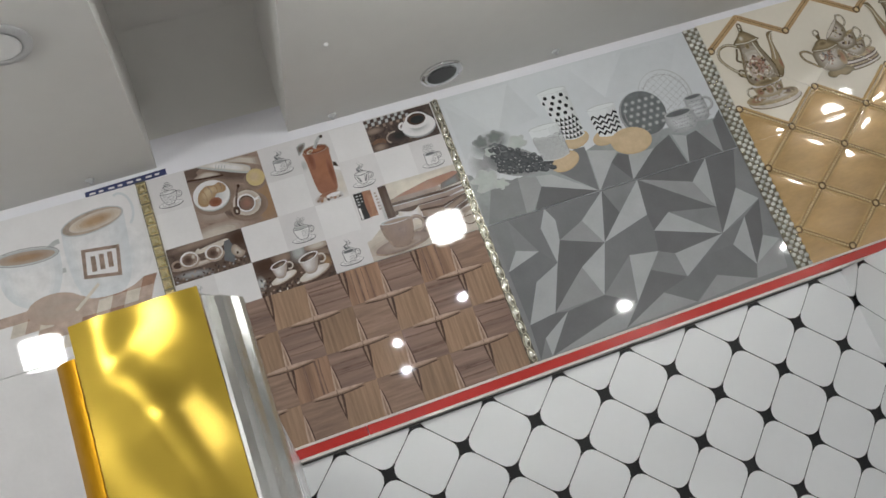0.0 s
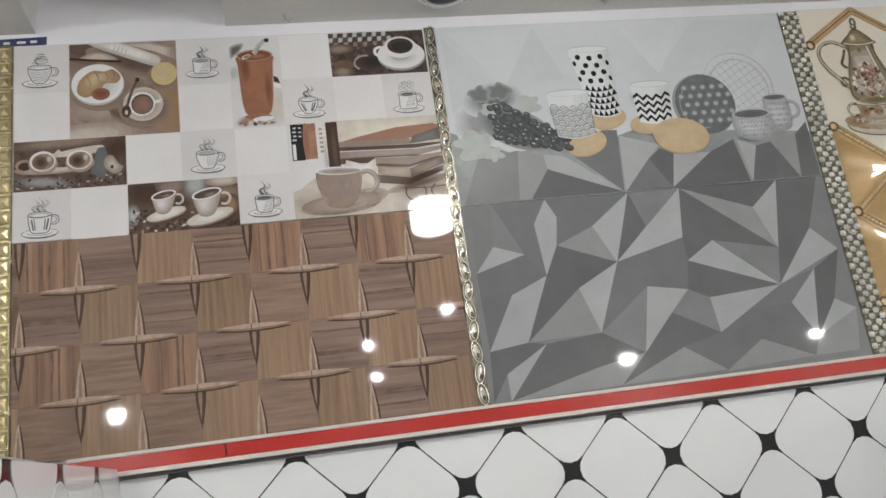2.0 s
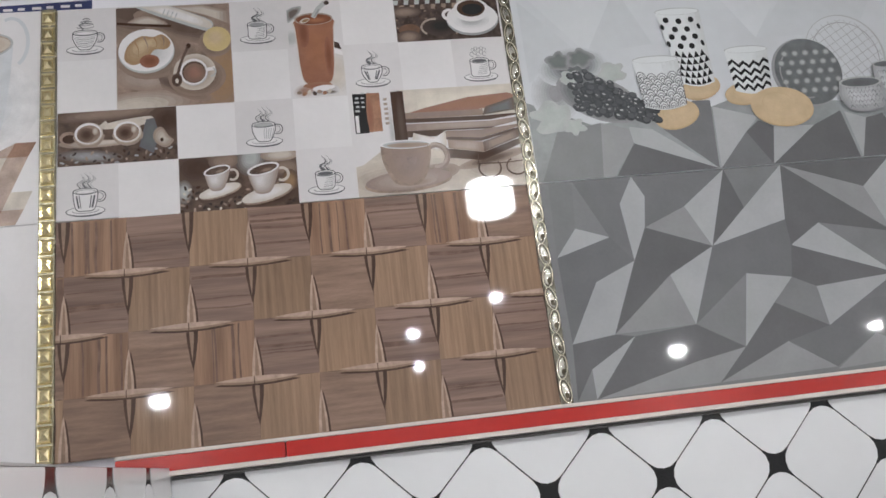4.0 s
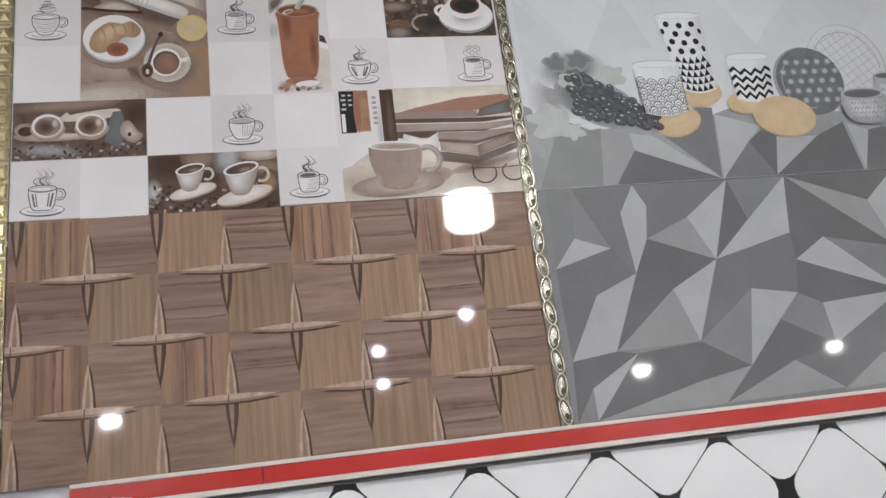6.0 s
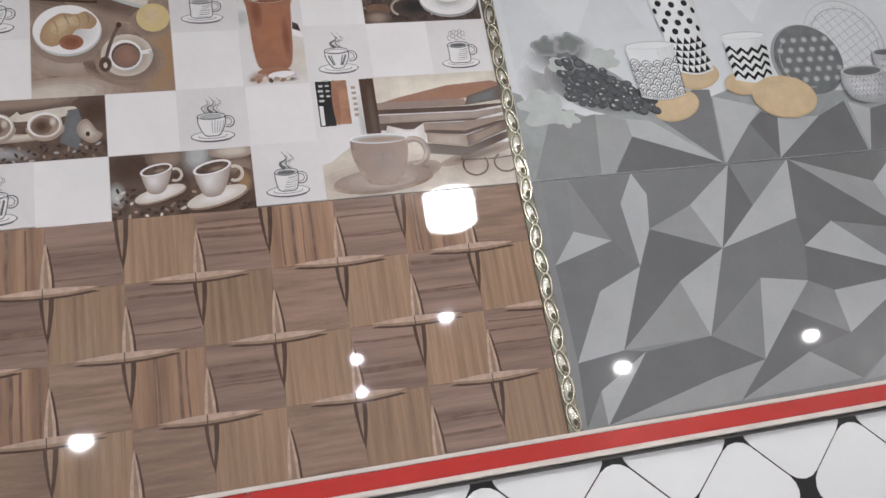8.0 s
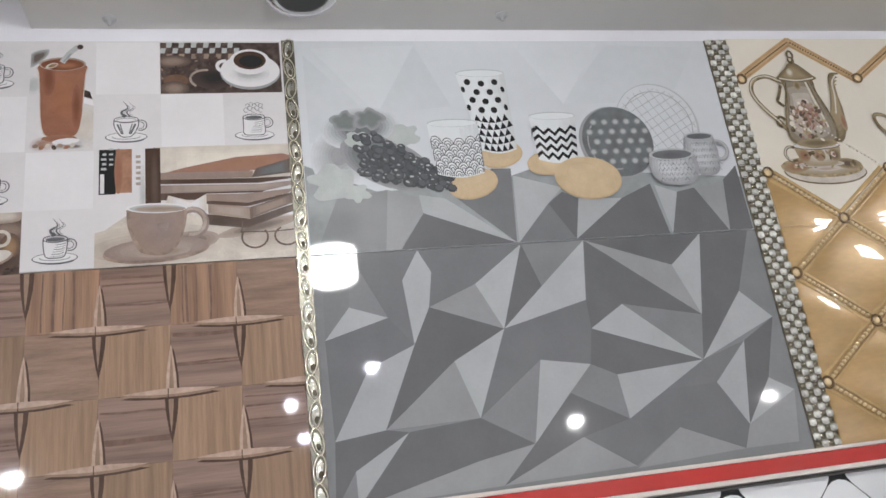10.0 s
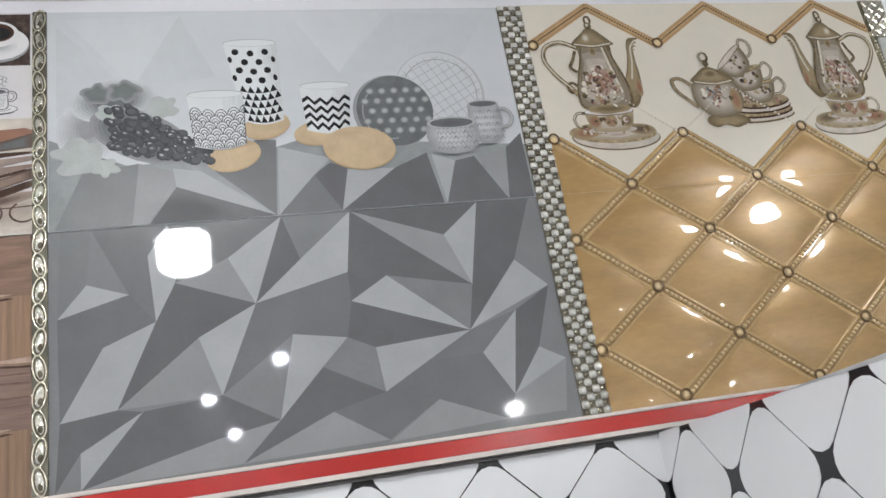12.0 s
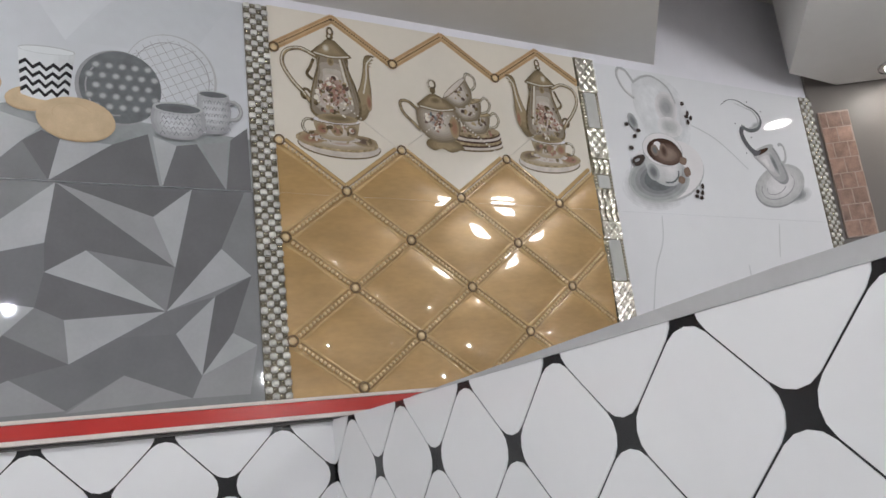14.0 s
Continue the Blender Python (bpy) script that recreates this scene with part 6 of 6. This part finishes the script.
def piece_mesh(pts, edge=0.993):
    bm = bmesh.new()
    back = [bm.verts.new((x, 0.0012, z)) for x, z in pts]
    front = [bm.verts.new((x * edge, 0.0, z * edge)) for x, z in pts]
    face = bm.faces.new(front)
    n = len(pts)
    for i in range(n):
        j = (i + 1) % n
        bm.faces.new((front[i], front[j], back[j], back[i]))
    bmesh.ops.recalc_face_normals(bm, faces=bm.faces[:])
    if face.normal.y > 0:
        bmesh.ops.reverse_faces(bm, faces=bm.faces[:])
    me = bpy.data.meshes.new("mosaic_piece")
    bm.to_mesh(me)
    bm.free()
    me.materials.append(octo_white)
    return me


octo = piece_mesh(piece_outline())


def lay_mosaic(wall, m, length, dot, top, rim=0.0042, start=0.0002):
    """Mosaic pieces along a wall's face. m: the face's start, x along it, y into it; dot: where the first black dot is; top: height of the top row."""
    cut = {}
    i0 = int(math.floor((start - dot) / PITCH)) - 1
    for j in range(0, 23):
        for i in range(i0, int(length / PITCH) + 3):
            x, z = dot + (i + (0.5 if j % 2 == 0 else 0)) * PITCH, top - j * PITCH / 2
            if z < 0.08 or x < start - 0.05 or x > length + 0.05:
                continue
            me = octo
            lo, hi, up = x - start < PITCH / 2, x > length - PITCH / 2, j == 0
            if lo or hi or up:
                key = (lo and round(x, 4), hi and round(x, 4), up)
                if key not in cut:
                    pts = piece_outline()
                    if lo:
                        pts = clip(pts, 0, start - x, -1)
                    if hi:
                        pts = clip(pts, 0, length - 0.0002 - x, 1)
                    if up:
                        pts = clip(pts, 1, rim, 1)
                    cut[key] = piece_mesh(pts, 1.0) if len(pts) > 2 else None
                me = cut[key]
            if me is None:
                continue
            ob = new("mosaic_piece", me)
            ob.parent = wall
            ob.matrix_local = m @ Matrix.Translation((x, 0, z))


def partition(name, m, length, top, label, thick=0.06, start=0.0):
    """A tiled partition: black joint bed with white pieces, and a grey cap."""
    bm = bmesh.new()
    add_box(bm, start, length, 0.0008, thick, 0, top + 0.0045)
    bm.transform(m)
    wall = link(name, bm, grout_black)
    tagged(wall, label, "wall", kind="structure")
    return wall


front_m = Matrix.Translation((LEFT, 0.0, 0))
right_m = Matrix.Translation((RIGHT, 0.0, 0)) @ Matrix.Rotation(radians(-90), 4, "Z") @ Matrix.Translation((0, 0, 1.7235)) @ Matrix.Rotation(radians(-1.5), 4, "Y") @ Matrix.Translation((0, 0, -1.7235))
left_len = math.hypot(0.05, 1.12)
left_m = Matrix.Translation((LEFT + 0.05, -1.12, 0)) @ Matrix.Rotation(math.atan2(1.12, -0.05), 4, "Z")
wall_f = partition("wall_tiled_front", front_m, RIGHT - LEFT, 1.7225, "white rounded-square mosaic wall with black dots and joints", 0.009)
wall_r = partition("wall_tiled_east", right_m, 1.7, 1.7203, "white mosaic half-height partition with black dots", start=-0.045)
wall_l = partition("wall_tiled_west", left_m, left_len, 1.7335, "white mosaic half-height partition with black dots")
for m, top, rise, outline in ((right_m, 1.7250, 0.0125, (0.25, 0.74, 1.70)), (left_m, 1.7380, 0.0085, (left_len - 0.35, 0.0))):
    # a thin cap that rises out of the tile edge
    bm = bmesh.new()
    rings = []
    for k, a in enumerate(outline):
        h = top + (0.0004 if k == 0 else rise)
        rings.append([bm.verts.new(p) for p in ((a, -0.0008, top), (a, 0.062, top), (a, 0.062, h), (a, -0.0008, h))])
    for r0, r1 in zip(rings, rings[1:]):
        for k in range(4):
            bm.faces.new((r0[k], r0[(k + 1) % 4], r1[(k + 1) % 4], r1[k]))
    bm.faces.new(rings[0])
    bm.faces.new(rings[-1])
    bmesh.ops.recalc_face_normals(bm, faces=bm.faces[:])
    bm.transform(m)
    tagged(link("trim", bm, trim_grey), "thin pale grey cap along the tiled partition", "trim", kind="structure")

# red ledge strip
strip = empty("ledge_strip", "glossy red plastic ledge strip with ivory lips", "ledge")
for x0, x1 in ((LEFT - 0.06, -0.3567), (-0.3556, RIGHT + 0.30)):
    part("red_face", box(x0, x1, -0.0105, -0.0012, 1.7345, 1.7525, 0.0008), strip_red, strip)
for z0, z1 in ((1.7284, 1.7343), (1.7527, 1.7572)):
    part("lip", box(LEFT - 0.06, RIGHT + 0.30, -0.0125, -0.0012, z0, z1, 0.001), strip_white, strip, "thin ivory plastic lip")
# thin dark strip that draws the ledge's shadow line on the mosaic
part("backing", box(LEFT + 0.002, RIGHT - 0.002, -0.0068, -0.0006, 1.7235, 1.7270), ledge_shade, strip, "dark strip standing in for the shadow under the ledge")

# gold foil end post of the west partition
post = empty("end_post", "gold foil covered partition end post with silver edge", "post")
def bowed(x0, y0, x1, y1, depth, bulge, n=14, waves=0.0):
    """A plan outline whose front bows towards the room."""
    front = []
    for i in range(n + 1):
        f = i / n
        front.append((x0 + (x1 - x0) * f, y0 + (y1 - y0) * f - bulge * math.sin(math.pi * f) - waves * math.sin(5.0 * math.pi * f)))
    return front + [(x1, y1 + depth), (x0, y0 + depth)]


def foil(name, outline, z1, material, label="", smooth=False):
    bm = prism(outline, 0, z1)
    return part(name, bm, material, post, label)


foil("gold_core", [(-0.5030, -1.1475), (-0.4470, -1.1495), (-0.4470, -1.128), (-0.5030, -1.126)], 1.7625, gold_foil)
bm = bmesh.new()
rows = []
for k in range(61):
    z = 1.25 + 0.514 * k / 60 if k < 20 else 1.42133 + (1.764 - 1.42133) * (k - 20) / 40
    row = []
    for i in range(25):
        f = i / 24
        u, v = f * 0.057, 1.764 - z
        warp = 0.0006 * math.sin(u * 95 + 2.1 + v * 20) * math.sin(v * 88 + 0.5) + 0.0008 * math.sin(u * 150 - v * 60) + 0.0010 * math.sin(v * 31 + 1.0)
        fold = 0.0034 * math.exp(-((v - 0.036 + 0.34 * (u - 0.03)) / 0.0042) ** 2) * math.exp(-((u - 0.028) / 0.017) ** 2) + 0.0030 * math.exp(-((v - 0.020) / 0.011) ** 2) * math.exp(-((u - 0.022) / 0.012) ** 2)
        row.append(bm.verts.new((-0.5035 + u, -1.1505 - 0.002 * f - 0.0030 * math.sin(math.pi * f) - warp + fold, z)))
    rows.append(row)
for r0, r1 in zip(rows, rows[1:]):
    for i in range(24):
        bm.faces.new((r0[i], r0[i + 1], r1[i + 1], r1[i]))
part("gold_face", bm, gold_foil, post, "warped glossy gold foil", smooth=True)
foil("silver_edge", bowed(-0.4462, -1.151, -0.4305, -1.128, 0.006, 0.002, 10, 0.0008), 1.7600, silver_foil, "crumpled silver foil edge")
foil("gold_flap", bowed(-0.5140, -1.143, -0.5042, -1.150, 0.014, 0.002, 8), 1.7500, flap_foil, "folded amber foil flap")


# ---- ceiling lamps ----
def spot_lamp(x, y, z, r, light):
    """A small lit spot that hangs from the ceiling on a stem."""
    root = empty("spot_lamp", "small lit white ceiling spot lamp on a stem", "lamp", "ceiling spot lamps")
    root.location = (x, y, z)
    housing = part("housing", turned([(0.018, 0.055), (0.040, 0.05), (0.044, 0.012), (0.041, 0.010)]), white_metal, root, smooth=True)
    part("bulb", turned([(0.35 * r, -0.6 * r), (0.75 * r, -0.42 * r), (r, 0.0), (r, 0.009)]), light, housing, "glowing bulb", smooth=True)
    part("stem", turned([(0.006, 0.056), (0.006, CEIL - z)], 10), white_metal, root)
    return root


for x, y, z, r in ((0.30, -1.94, 2.273, 0.0165), (0.01, -2.51, 2.253, 0.0165), (0.08, -3.19, 2.184, 0.018), (-1.225, -3.04, 2.134, 0.032), (1.645, -3.50, 2.147, 0.031), (2.964, -3.54, 2.17, 0.024)):
    spot_lamp(x, y, z, r, lamp_glow_cool if r < 0.02 else lamp_glow)


def drum_lamp(x, y, z):
    drum = empty("drum_lamp", "lit cylindrical surface-mounted ceiling lamp", "lamp", "drum lamps")
    drum.location = (x, y, z)
    mount = part("mount", turned([(0.058, 0.035), (0.058, 0.060), (0.03, CEIL - z)], 32), white_metal, drum, smooth=True)
    part("diffuser", turned([(0.045, -0.042), (0.055, -0.034), (0.056, 0.030), (0.053, 0.034)], 32), drum_glow, mount, "glowing milky diffuser", smooth=True)


for x in (-1.11, 0.087, 1.513):
    drum_lamp(x, -0.755, 2.287)


def downlight(x, y, lit=False, pale=False):
    root = empty("downlight", "recessed round ceiling downlight with " + ("grey" if pale else "chrome") + " bezel, " + ("lit" if lit else "unlit"), "lamp", "recessed downlights")
    root.location = (x, y, CEIL)
    bm = turned([(0.047, -0.0005), (0.046, -0.005), (0.034, -0.006), (0.031, -0.001)], 28)
    bezel = part("bezel", bm, trim_grey if pale else chrome, root, smooth=True)
    part("recess", turned([(0.032, -0.0065), (0.029, -0.0070)], 28), lens_glow if lit else white_metal if pale else lamp_dark, bezel, "glowing lens" if lit else "pale unlit lens" if pale else "dark unlit recess")
    return root


downlight(0.011, -0.068)
downlight(-0.69, -0.50, pale=True)
downlight(2.03, -0.165, True)


def ceiling_hook(x, y):
    """A small screw hook left in the ceiling edge."""
    root = empty("ceiling_hook", "small grey metal screw hook at the ceiling edge", "hook", "ceiling hooks")
    root.location = (x, y, CEIL)
    part("plate", turned([(0.009, -0.0005), (0.008, -0.003), (0.003, -0.004), (0.0025, -0.010)], 12), trim_grey, root, smooth=True)


for x, y in ((-0.225, -0.012), (0.284, -0.026), (-0.716, -0.020)):
    ceiling_hook(x, y)
speck = empty("paint_drip", "tiny dried white paint drip on the ceiling", "paint drip")
speck.location = (-0.228, -0.288, CEIL)
part("drop", turned([(0.0045, -0.0004), (0.0035, -0.003), (0.001, -0.005)], 10), white_metal, speck, smooth=True)

lay_mosaic(wall_f, front_m, RIGHT - LEFT, 0.0713, 1.7290, -0.0023)
lay_mosaic(wall_r, right_m, 1.7, 0.0670, 1.7299, -0.0049, -0.045)
lay_mosaic(wall_l, left_m, left_len, 0.11, 1.7335)
